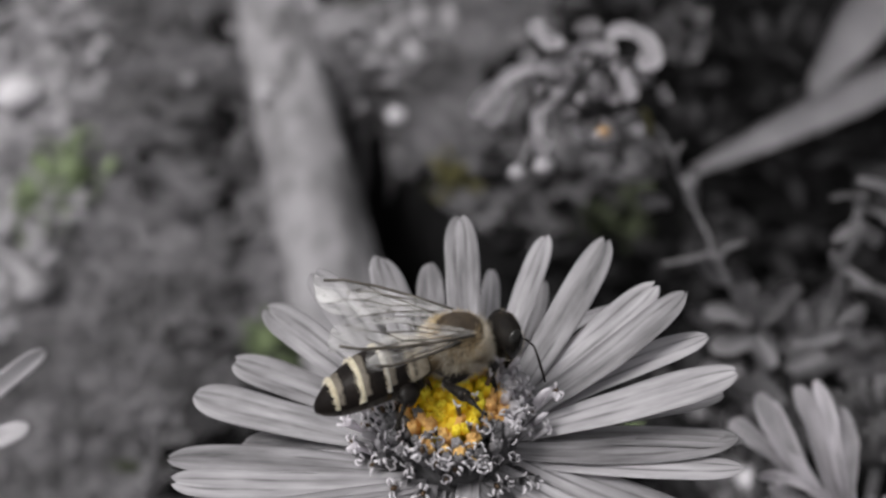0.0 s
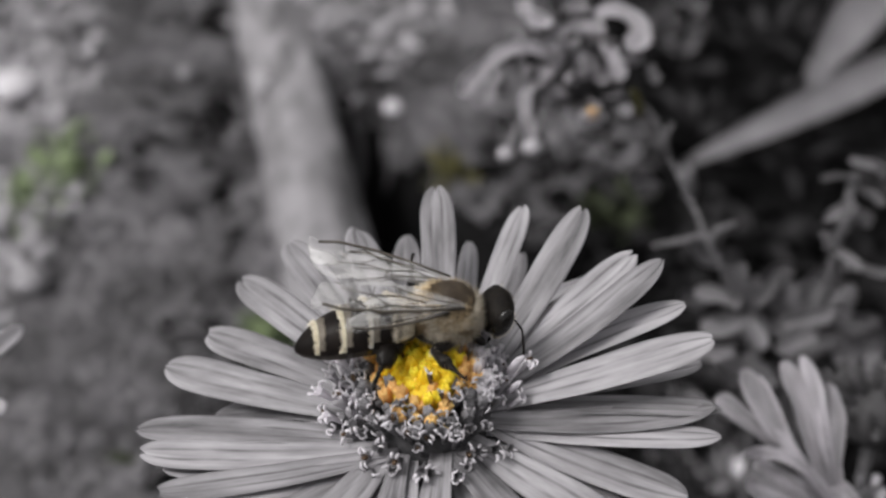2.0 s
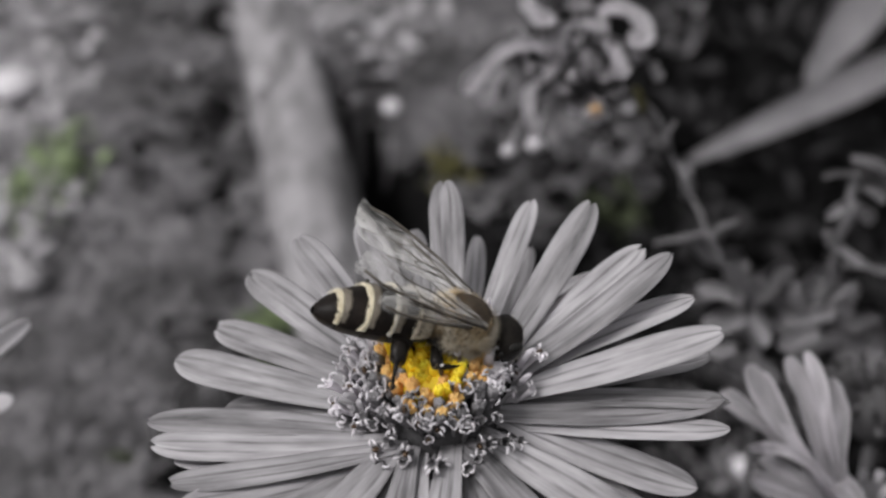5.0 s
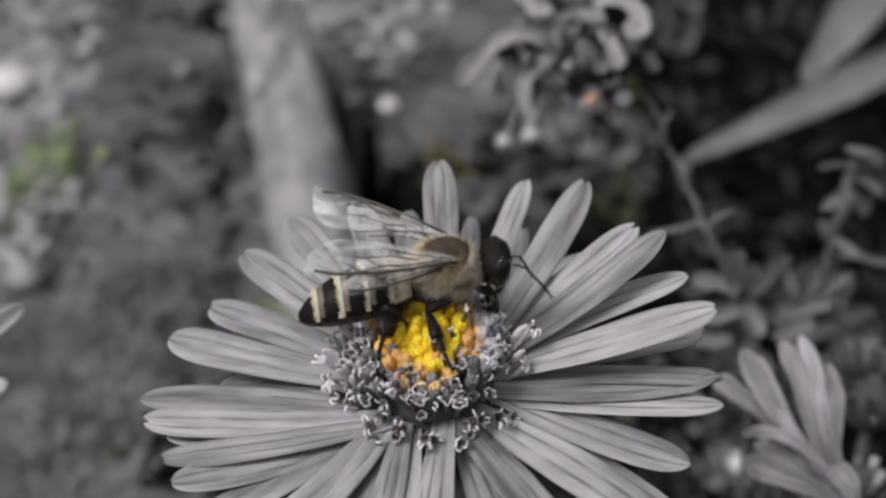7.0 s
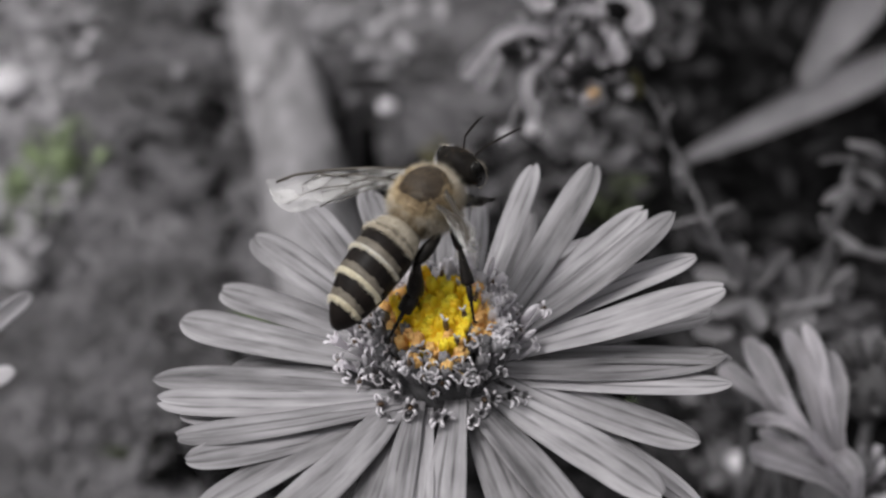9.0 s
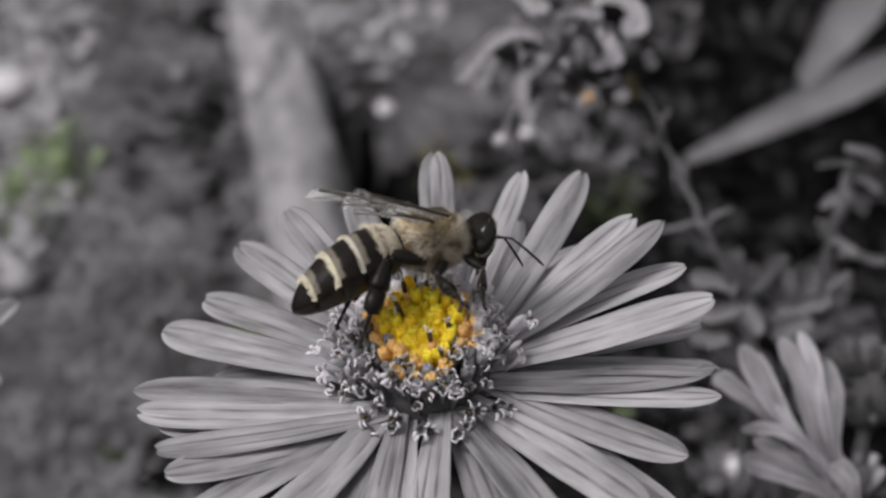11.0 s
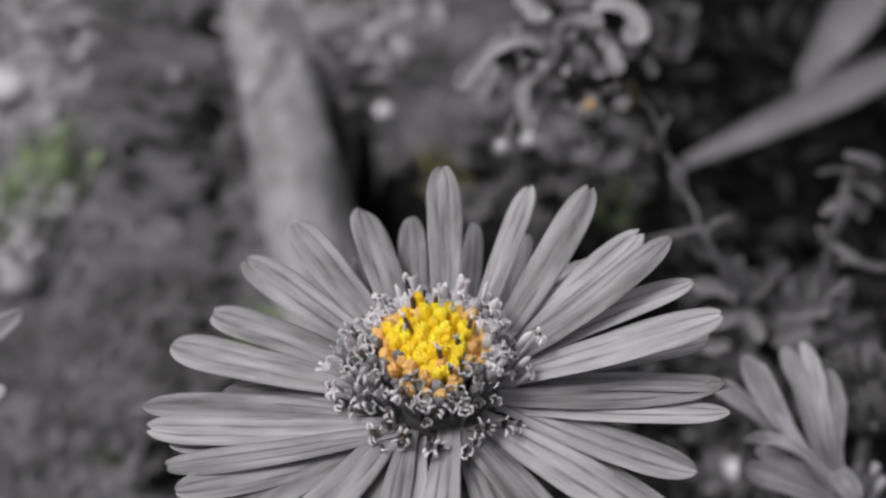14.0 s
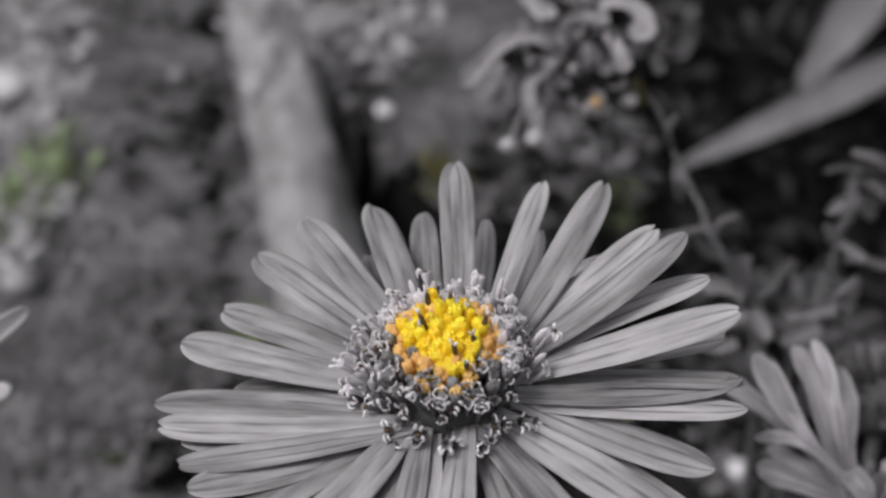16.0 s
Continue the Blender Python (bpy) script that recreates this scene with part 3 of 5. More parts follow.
def anther_tube(tall):
    bm = bmesh.new()
    tube(bm, [(0, 0, 0.0016), (0, 0, 0.0018 + tall * 0.5), (0.00004, 0, 0.0018 + tall * 0.8), (0.0001, 0, 0.0018 + tall)], [0.00016, 0.00018, 0.00016, 0.00008], 6)
    return bm


def style_tip(seed):
    """The forked pale style that stands out of an anther tube."""
    rnd = random.Random(seed)
    bm = bmesh.new()
    for side in (-1, 1):
        lean = side * rnd.uniform(0.00006, 0.00016)
        tube(bm, [(0, 0, 0), (lean, 0.00003 * side, 0.00025), (lean * 2.0, 0.00004 * side, 0.0005)], [0.00009, 0.0001, 0.00005], 5)
    return bm


def floret_bud(seed):
    """A yellow disc floret about to open: a fluted club whose tip parts into five blunt teeth."""
    rnd = random.Random(seed)
    bm = bmesh.new()
    h, sides, rings = 0.0024, 15, []
    open_by, lean = rnd.uniform(0.2, 1.0), rnd.uniform(-0.15, 0.15)
    for z, r in ((0, 0.00024), (0.4, 0.00031), (0.68, 0.00041), (0.86, 0.00042), (0.97, 0.00033), (1.03, 0.00020), (0.98, 0.00008)):
        ring = []
        for k in range(sides):
            a = 2 * math.pi * k / sides
            tooth = 0.00020 * open_by * max(-0.4, math.cos(5 * a)) if 0.9 < z < 1.0 else 0.0
            q = r * (1 + 0.13 * math.cos(5 * a) * (z > 0.5))
            ring.append(bm.verts.new((q * math.cos(a) + lean * h * z * z, q * math.sin(a), h * z + tooth)))
        rings.append(ring)
    for p, q in zip(rings, rings[1:]):
        for k in range(sides):
            bm.faces.new((p[k], p[(k + 1) % sides], q[(k + 1) % sides], q[k]))
    bm.faces.new(rings[-1])
    return bm


def build_aster():
    flower = thing("aster_flower", pose(0, 0, 0.2), "open aster with grey ray petals and a yellow centre", "flower")
    rnd = random.Random(5)
    for k, (az, rise, reach, foot_az, width, side, lift, roll, layer) in enumerate(RAYS):
        a, e, f = radians(az), radians(rise), radians(foot_az)
        tip = Vector((math.cos(a) * math.cos(e), math.sin(a) * math.cos(e), math.sin(e))) * reach / 1000
        foot = Vector((math.cos(f) * 0.0042, math.sin(f) * 0.0042, 0.0002 + 0.0005 * layer))
        bm = ray_petal((tip - foot).length, width / 1000, (side / 1000, lift / 1000), k + 300, rnd.choice((0.0, 0.012, 0.03)))
        part("ray_petal", bm, PETAL, flower, m=aim(foot, tip - foot, roll=roll))
    tilt = Matrix.Translation((0.0005, 0.0004, 0.0002)) @ Matrix.Rotation(radians(9), 4, "X") @ Matrix.Rotation(radians(-4), 4, "Y")
    bm = bmesh.new()
    rings, sides = [], 28
    for r, z in ((0.0012, -0.006), (0.0030, -0.0045), (0.0044, -0.002), (0.0047, 0.0), (0.0043, 0.0012), (0.0040, 0.0024), (0.0030, 0.0034), (0.0016, 0.0039),
                 (0.0002, 0.0041)):
        rings.append([bm.verts.new((r * math.cos(2 * math.pi * k / sides), r * math.sin(2 * math.pi * k / sides), z)) for k in range(sides)])
    for p, q in zip(rings, rings[1:]):
        for k in range(sides):
            bm.faces.new((p[k], p[(k + 1) % sides], q[(k + 1) % sides], q[k]))
    part("disc_base", bm, DISC_DARK, flower, "dark base of the flower's disc", tilt)
    bm = bmesh.new()
    ball(bm, (0, 0, 0.0041), (0.0027, 0.0027, 0.0017), 20, 10, rough=0.1)
    part("disc_cap", bm, YELLOW, flower, "yellow cap between the florets", tilt)
    buds = [mesh_of("bud", floret_bud(k), YELLOW) for k in range(6)]
    rim = [mesh_of("rim_bud", floret_bud(k + 9), ORANGE) for k in range(4)]
    grey_rim = [mesh_of("grey_bud", floret_bud(k + 19), DISC_BUD) for k in range(3)]
    tubes, lit_tubes = mesh_of("floret_tube", floret_tube(), DISC_TUBE), mesh_of("floret_tube", floret_tube(), DISC_LIT)
    lit_buds = [mesh_of("lit_bud", floret_bud(k + 29), DISC_LIT) for k in range(3)]
    lobes = [mesh_of("floret_lobes", floret_lobes(k), DISC_GREY) for k in range(12)]
    rims = [mesh_of("pale_rim", floret_rim(k), DISC_RIM) for k in range(6)]
    anthers = [mesh_of("anther", anther_tube(t), ANTHER) for t in (0.0009, 0.0012, 0.0015)]
    tips = [mesh_of("style_tip", style_tip(k), DISC_GREY) for k in range(4)]

    def stand(r, a, z, lean):
        return (tilt @ Matrix.Translation((r * math.cos(a), r * math.sin(a), z)) @ Matrix.Rotation(a, 4, "Z") @ Matrix.Rotation(radians(lean), 4, "Y")
                @ Matrix.Rotation(rnd.uniform(0, 6.28), 4, "Z"))
    count = 300
    for i in range(count):
        r = 0.0038 * math.sqrt((i + 0.5) / count) * rnd.uniform(0.95, 1.05)
        a = i * 2.39996 + rnd.uniform(-0.12, 0.12)
        z = 0.0037 - 0.0013 * (r / 0.0038) ** 2.2 + rnd.uniform(-0.0004, 0.0004)
        base = stand(r, a, z, 20 * (r / 0.0038) ** 1.4 + rnd.uniform(-12, 12))
        size = rnd.uniform(0.7, 0.95)
        # the far side of the cap is yellow to its edge; the near side turns orange first
        edge = 0.0023 + 0.0003 * math.sin(a) + 0.00015 * math.sin(a * 3) + rnd.uniform(-0.0004, 0.0003)
        if r < edge:
            part("disc_bud", rnd.choice(buds), None, flower, m=base @ Matrix.Diagonal((size * 1.08, size * 1.08, size * rnd.uniform(0.9, 1.2) * (1.2 if math.sin(a) > 0.45 and r > 0.0012 else 1), 1)))
            if rnd.random() < 0.11 and r > 0.0006:
                tall = rnd.choice((0, 1, 2))
                part("anther", anthers[tall], None, flower, m=base)
                part("style_tip", rnd.choice(tips), None, flower, m=base @ Matrix.Translation((0.00008, 0, 0.0018 + (0.0008, 0.0011, 0.0014)[tall])))
        elif r < edge + 0.0010 and rnd.random() < 0.85:
            part("rim_bud", rnd.choice(rim), None, flower, m=base @ Matrix.Scale(size, 4))
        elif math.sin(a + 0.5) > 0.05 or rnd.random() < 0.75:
            # shade in the colour: dark buds on the near side, pale ones far
            part("grey_bud", rnd.choice(grey_rim if math.sin(a + 0.5) < 0.05 else lit_buds), None, flower, m=base @ Matrix.Scale(size * 1.1, 4))
            if rnd.random() < 0.4:
                part("pale_rim", rnd.choice(rims), None, flower, m=base @ Matrix.Translation((0, 0, -0.0003)))
    # opened grey florets in four rings, the outer ones leaning out
    for i in range(100):
        row = i % 4
        a = i * 2 * math.pi / 100 + rnd.uniform(-0.08, 0.08)
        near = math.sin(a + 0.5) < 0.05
        base = stand((0.0036, 0.0039, 0.0042, 0.0045)[row] + rnd.uniform(-0.0002, 0.0002), a, (0.0018, 0.0013, 0.0008, 0.0004)[row] + rnd.uniform(-0.0004, 0.0003),
                     (14, 24, 36, 46)[row] + rnd.uniform(-11, 11) - (0 if near else 8))
        if rnd.random() < (0.22 if near else 0.4 if row > 1 else 0.2):
            continue
        size = rnd.uniform(0.7, 1.1)
        # near side gets the shaded tube colour, far side mostly the lit one
        floret = part("disc_floret", tubes if near or rnd.random() < 0.25 else lit_tubes, None, flower, m=base @ Matrix.Diagonal((size, size, size * rnd.uniform(1.0, 1.3), 1)))
        if rnd.random() < (0.85 if row > 1 else 0.45):
            part("flared_mouth", rnd.choice(lobes), None, floret)
        else:
            part("pale_rim", rnd.choice(rims), None, floret)
        if rnd.random() < 0.25:
            part("anther", anthers[0], None, floret)
    # slender florets stand along the far side, coloured as lit, some with flared mouths
    spike = [mesh_of("pale_spike", anther_tube(t), DISC_LIT) for t in (0.0013, 0.0018)]
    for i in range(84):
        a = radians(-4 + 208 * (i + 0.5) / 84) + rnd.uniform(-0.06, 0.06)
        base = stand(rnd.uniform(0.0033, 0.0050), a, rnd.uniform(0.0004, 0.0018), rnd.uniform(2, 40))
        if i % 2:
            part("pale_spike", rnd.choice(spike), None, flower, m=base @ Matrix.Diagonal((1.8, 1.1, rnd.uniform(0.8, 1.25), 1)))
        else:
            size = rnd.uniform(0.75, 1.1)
            floret = part("disc_floret", lit_tubes, None, flower, m=base @ Matrix.Diagonal((size, size, size * rnd.uniform(1.1, 1.45), 1)))
            part("flared_mouth", rnd.choice(lobes), None, floret)
            if rnd.random() < 0.3:
                part("anther", anthers[0], None, floret)
    bm = bmesh.new()
    tube(bm, bend_points((0, 0, -0.005), (0.012, 0.02, -0.2), (-0.01, 0.004, 0), 12), [0.0011 + 0.00005 * k for k in range(13)], 10)
    part("stem", bm, STEM, flower, "thin stem")
    return flower


ASTER = build_aster()


# ---- the neighbouring half-closed asters ----
def ribbon(line, width, face, seed, thick=0.00025, foot=0.62, sway=0.35, cup=0.55, ragged=0.13):
    """A limp floret along a line: cupped, wavering, fuller towards its end, with thickness; face is the way its inside looks."""
    line = [Vector(p) for p in line]
    line = [line[0] * 2 - line[1]] + line + [line[-1] * 2 - line[-2]]
    pts = []
    for i in range(1, len(line) - 2):
        a, b, c, d = line[i - 1:i + 3]
        for k in range(6):
            u = k / 6
            pts.append(0.5 * (2 * b + (c - a) * u + (2 * a - 5 * b + 4 * c - d) * u * u + (3 * b - a - 3 * c + d) * u ** 3))
    pts.append(line[-2])
    bm, rows, last = bmesh.new(), [], len(pts) - 1
    for i, p in enumerate(pts):
        s = i / last
        way = (pts[min(i + 1, last)] - pts[max(i - 1, 0)]).normalized()
        side = way.cross(face).normalized()
        w = width / 2 * (foot + (1 - foot) * math.sin(s * math.pi / 2)) * (1 + ragged * noise.noise((s * 4, seed * 3.7, 0))) * math.sqrt(max(0.04, 1 - (max(0, s - 0.82) / 0.19) ** 2))
        turn = sway * noise.noise((s * 2, seed * 1.9, 4))
        rows.append([bm.verts.new(p + side * (u * w * (1 + ragged * noise.noise((s * 7, seed * 5.1, 9 if u > 0 else 2)))) + face * (w * (cup * u * u + turn * u + 0.08 * math.sin(u * 9 + seed)))) for u in (-1, -0.7, -0.35, 0, 0.35, 0.7, 1)])
    uv = bm.loops.layers.uv.new("petal")
    for i in range(last):
        for j in range(6):
            f = bm.faces.new((rows[i][j], rows[i + 1][j], rows[i + 1][j + 1], rows[i][j + 1]))
            for lp, (p, q) in zip(f.loops, ((j, i), (j, i + 1), (j + 1, i + 1), (j + 1, i))):
                lp[uv].uv = (p / 6, q / last)
    bmesh.ops.solidify(bm, geom=bm.faces[:], thickness=thick)
    return bm


def bunch(name, base, tips, label, mat, stem_foot):
    """A half-closed flower: petals rise from one base; tips are offsets in millimetres from it, with a curl."""
    ob = thing(name, pose(*base), label, "flower", "half-closed asters")
    rnd = random.Random(len(tips))
    for tx, ty, tz, w, curl in tips:
        way = Vector((tx, ty, tz)) / 1000
        bm = strap(way.length * (1 + 0.04 * abs(curl)), w * 0.9 / 1000, 0.02, rnd.uniform(-0.3, 0.3), 0.12, 0.02, curl=curl or 0.001, base=0.2, peak=0.78)
        part("ray_petal", bm, mat, ob, m=aim((0, 0, 0), way, lift=(0.1, -0.77, 0.62), roll=rnd.uniform(-25, 25)))
    bm = bmesh.new()
    ball(bm, (0, 0, -0.0015), (0.0026, 0.0026, 0.0032), 14, 9, rough=0.2)
    part("bud_base", bm, LEAF, ob, "green-grey cup under the petals")
    bm = bmesh.new()
    foot = Vector(stem_foot) - Vector(base)
    tube(bm, bend_points((0, 0, -0.003), foot, (0.004, 0.004, 0), 10), [0.0008] * 11, 8)
    part("stem", bm, STEM, ob, "thin stem")
    return ob


def build_half_closed():
    """The half-closed aster beside the open one: petals rise from its cup and part."""
    base = Vector((0.0378, 0.0173, 0.1685))
    ob = thing("half_closed_aster", pose(*base), "half-closed grey aster with upright narrow petals", "flower", "half-closed asters")
    right, up, near = Vector((1, 0, 0)), Vector((0, 0.618, 0.786)), Vector((0, -0.786, 0.618))
    # each petal's line across and up in millimetres, its width and how far it stands out at its end
    petals = (
        ((0.7, -0.1), (-2.5, 4.2), (-4.9, 7.3), (-6.5, 9.5), (-7.3, 11.7), (-7.7, 13.9), 2.3, 0.6),
        ((0.2, 0.4), (-3.0, 4.7), (-4.9, 7.4), (-5.8, 10.0), (-6.5, 13.2), 1.5, 1.3),
        ((0.6, 0.4), (-1.7, 5.0), (-2.8, 8.5), (-3.4, 11.7), (-3.9, 14.6), 2.4, 0.2),
        ((0.6, 1.0), (-1.2, 6.1), (-2.0, 9.6), (-2.1, 12.3), (-2.4, 15.2), 1.7, 1.3),
        ((1.0, 0.4), (-0.5, 4.7), (-0.8, 7.4), (-0.4, 10.1), (0.2, 12.6), 2.6, 0.8),
        ((0.7, 0.4), (-2.0, 3.9), (-4.1, 5.7), (-6.0, 6.6), (-7.3, 6.5), (-8.0, 5.8), 1.5, 2.0),
        ((1.3, -1.7), (-1.4, 0.9), (-4.1, 2.3), (-6.8, 3.1), (-8.0, 3.0), 2.6, 2.4),
        ((1.5, -1.7), (0.6, 1.2), (-0.1, 2.8), (-0.6, 3.9), 2.5, 3.0),
        ((-0.4, 2.0), (-5.7, 7.3), (-9.0, 10.0), (-10.0, 10.9), 2.2, -2.0),
        ((-0.4, 1.5), (-4.1, 3.8), (-6.8, 4.8), 1.6, 0.8))
    for k, row in enumerate(petals):
        last = len(row) - 3
        line = [right * (x / 1000) + up * (y / 1000) + near * (row[-1] * 0.0008 + 0.0034 * math.sin(2.8 * n / last) - 0.0036 * (n / last) ** 2)
                for n, (x, y) in enumerate(row[:-2])]
        part("ray_petal", ribbon(line, row[-2] * 0.95 / 1000, near, k + 70, foot=0.28, sway=0.6, cup=0.18), PETAL_SMALL, ob)
    bm = bmesh.new()
    ball(bm, (0, 0, -0.0015), (0.0026, 0.0026, 0.0032), 14, 9, rough=0.2)
    part("bud_base", bm, LEAF, ob, "green-grey cup under the petals")
    bm = bmesh.new()
    tube(bm, bend_points((0, 0, -0.003), Vector((0.046, 0.03, 0.0)) - base, (0.004, 0.004, 0), 10), [0.0008] * 11, 8)
    part("stem", bm, STEM, ob, "thin stem")


build_half_closed()
bunch("half_closed_aster", (-0.0545, 0.0200, 0.1735),
      ((15.8, 8.8, 9.9, 2.2, 0.2), (14.7, 4.0, 3.3, 2.2, 0.25), (9, 9, 8, 2.2, 0.2), (-4, 6, 13, 2.2, 0.1), (2, -6, 9, 2.2, 0.3), (-8, 2, 10, 2.4, 0.2)),
      "pale half-closed aster with spreading petals", PETAL_SMALL, (-0.058, 0.03, 0.0))


# ---- the withered flower behind ----
def curl_strip(seed, length, width, turns, back=0.0):
    """A dried floret: it runs out along +x and rolls in on itself at the end."""
    rnd = random.Random(seed)
    bm = bmesh.new()
    steps, rows = 16, []
    x = z = 0.0
    ang = back
    for i in range(steps + 1):
        s = i / steps
        w = width * (0.45 + 0.55 * math.sin(min(1, s * 1.3) * math.pi / 2)) * (1 if s < 0.8 else 1 - (s - 0.8) * 2.2)
        row = []
        for j in range(5):
            u = j / 4 * 2 - 1
            row.append(bm.verts.new((x - math.sin(ang) * 0.25 * w * u * u, u * w / 2 + 0.0003 * math.sin(s * 7 + seed), z + math.cos(ang) * 0.25 * w * u * u)))
        rows.append(row)
        ang += turns * 2 * math.pi / steps * (0.6 + 0.8 * s) + rnd.uniform(-0.05, 0.05)
        x += math.cos(ang) * length / steps
        z += math.sin(ang) * length / steps
    for a, b in zip(rows, rows[1:]):
        for j in range(4):
            bm.faces.new((a[j], b[j], b[j + 1], a[j + 1]))
    bmesh.ops.solidify(bm, geom=bm.faces[:], thickness=0.00022)
    return bm


def build_withered():
    ob = thing("withered_aster", pose(0.0215, 0.0905, 0.1720), "withered aster head with curled dry grey florets", "flower")
    rnd = random.Random(21)
    up, near = Vector((0, 0.618, 0.786)), Vector((0, -0.786, 0.618))
    # each floret's line across and up in millimetres, its width and surface
    florets = (
        ((-7.4, 9.1), (-6.5, 7.1), (-4.9, 5.8), (-3.8, 6.8), 2.8, WILTED), ((-2.0, 1.2), (-2.6, 3.1), (-1.6, 4.9), (0.4, 5.7), (2.8, 5.5), (4.1, 4.6), 1.9, WILTED),
        ((2.8, 7.1), (5.1, 8.0), (7.6, 6.9), (8.8, 5.0), (8.4, 3.3), (6.5, 3.0), 2.7, WILTED), ((-4.0, 1.7), (-6.5, 2.5), (-9.3, 2.1), (-12.0, 0.1), (-14.1, -1.9), (-15.6, -3.9), 2.4, WILTED),
        ((-10.6, -0.7), (-12.2, -3.2), (-13.3, -5.5), 2.6, WILTED),
        ((-2.0, 1.2), (-3.2, -0.2), (-5.1, -2.1), (-6.7, -3.6), (-7.0, -5.9), (-6.5, -8.3), (-6.2, -10.1), 2.1, WILTED),
        ((3.5, 3.3), (4.7, 1.6), (5.5, -0.4), (5.7, -2.2), 2.1, WILTED), ((0.4, 1.4), (1.7, 0.3), 1.7, WILTED), ((-3.2, -2.2), (-1.4, -4.3), 2.1, LEAF_PALE),
        ((-8.5, 4.9), (-7.6, 2.5), 2.6, LEAF_PALE), ((6.7, 3.0), (8.0, 1.4), (8.4, 0.1), 2.0, LEAF_PALE), ((-1.6, 8.0), (0.0, 8.5), (2.0, 7.9), 2.0, LEAF_PALE),
        ((5.1, -8.9), (6.7, -9.6), (8.3, -10.7), 2.2, LEAF), ((0.8, -10.3), (1.4, -12.6), 2.2, LEAF), ((3.1, -12.0), (4.6, -12.0), 2.0, LEAF), ((5.9, -5.4), (7.5, -6.5), 2.2, LEAF_PALE),
        ((9.9, 0.0), (11.0, -2.4), 1.9, LEAF), ((2.4, 0.8), (3.1, -1.2), (4.7, -1.6), 1.7, WILTED), ((-4.0, -0.4), (-4.7, -1.2), 1.8, WILTED), ((-3.4, 4.4), (-4.6, 3.0), 1.7, LEAF_PALE))
    for k, row in enumerate(florets):
        line = [Vector((x / 1000 - 0.0029, 0.0008, 0.0017)) + up * (y / 1000) + near * (0.0044 + 0.0014 * math.sin(k * 2.1 + n * 0.8)) for n, (x, y) in enumerate(row[:-2])]
        part("dry_floret", ribbon(line, row[-2] / 1000, near, k, sway=0.6, cup=0.45, ragged=0.3), row[-1], ob)
    centre = Vector((-0.0029, 0.0008, 0.0017))
    for k in range(26):
        a, r = k * 2.4, 0.0062 * math.sqrt((k + 0.5) / 26)
        start = centre + Vector((r * math.cos(a), 0, 0)) + up * r * math.sin(a) * 1.1 + near * rnd.uniform(0.002, 0.0052)
        b = a + rnd.uniform(-1.2, 1.2)
        way = Vector((math.cos(b), 0, 0)) + up * math.sin(b)
        side = Vector((-math.sin(b), 0, 0)) + up * math.cos(b)
        part("dry_floret", curl_strip(50 + k, rnd.uniform(0.0035, 0.006), rnd.uniform(0.0012, 0.0021), rnd.uniform(0.35, 0.75)), WILTED if k % 4 else LEAF_PALE, ob,
             m=aim(start, way, lift=side * rnd.choice((1, -1)) + near * rnd.uniform(0.2, 1.0)))
    for k in range(14):
        a, e = rnd.uniform(0, 6.28), rnd.uniform(-1.2, 1.2)
        way = Vector((math.cos(a) * math.cos(e), math.sin(a) * math.cos(e), math.sin(e)))
        part("seed_tuft", curl_strip(100 + k, rnd.uniform(0.003, 0.0065), 0.0011, rnd.uniform(0.1, 0.6)), LEAF if k % 4 else WILTED, ob,
             m=aim(centre + way * 0.002, way, lift=(0.3, 0.2, 0.9), roll=rnd.uniform(0, 360)))
    bm = bmesh.new()
    ball(bm, centre - near * 0.001, (0.0042, 0.0042, 0.0042), 14, 9, rough=0.4)
    part("seed_head", bm, DISC_DARK, ob, "dark seed head")
    # pale petal ends that hang below the head
    for x, y, z, r in ((-0.0122, -0.0064, -0.0075, 0.0012), (-0.0084, -0.0058, -0.0067, 0.0014)):
        bm = bmesh.new()
        ball(bm, (x, y, z), (r, r * 0.8, r), 10, 7, rough=0.3)
        tube(bm, bend_points((x, y, z), (x * 0.7 - 0.001, y * 0.6, z * 0.3), (0, 0, 0.001), 6), [0.0002] * 7, 6)
        part("hanging_floret", bm, WILTED, ob)
    bm = bmesh.new()
    for k in range(9):
        tube(bm, [(-0.0009 + 0.0004 * (k % 3), -0.0058, -0.0014 + 0.0004 * (k // 3)), (-0.0009 + 0.0004 * (k % 3), -0.0066, -0.0012 + 0.0004 * (k // 3))],
             [0.0004, 0.0003], 6)
    part("small_centre", bm, ORANGE, ob, "small orange spot of florets")
    bm = bmesh.new()
    for k in range(8):
        a = k * 0.8
        tube(bm, [(-0.0005, -0.0056, -0.0014), (-0.0005 + 0.0018 * math.cos(a), -0.0060, -0.0018 + 0.0012 * math.sin(a))], [0.0003, 0.0005], 6)
    part("small_petals", bm, WILTED, ob, "pale short petals round the orange spot")
    bm = bmesh.new()
    tube(bm, bend_points((0.0050, -0.0030, 0.0010), (0.0064, -0.0036, -0.0030), (0.0004, 0, 0), 5), [0.0004, 0.0006, 0.0006, 0.0006, 0.0006, 0.0004], 7)
    part("green_bract", bm, OLIVE, ob, "green bract under the head")
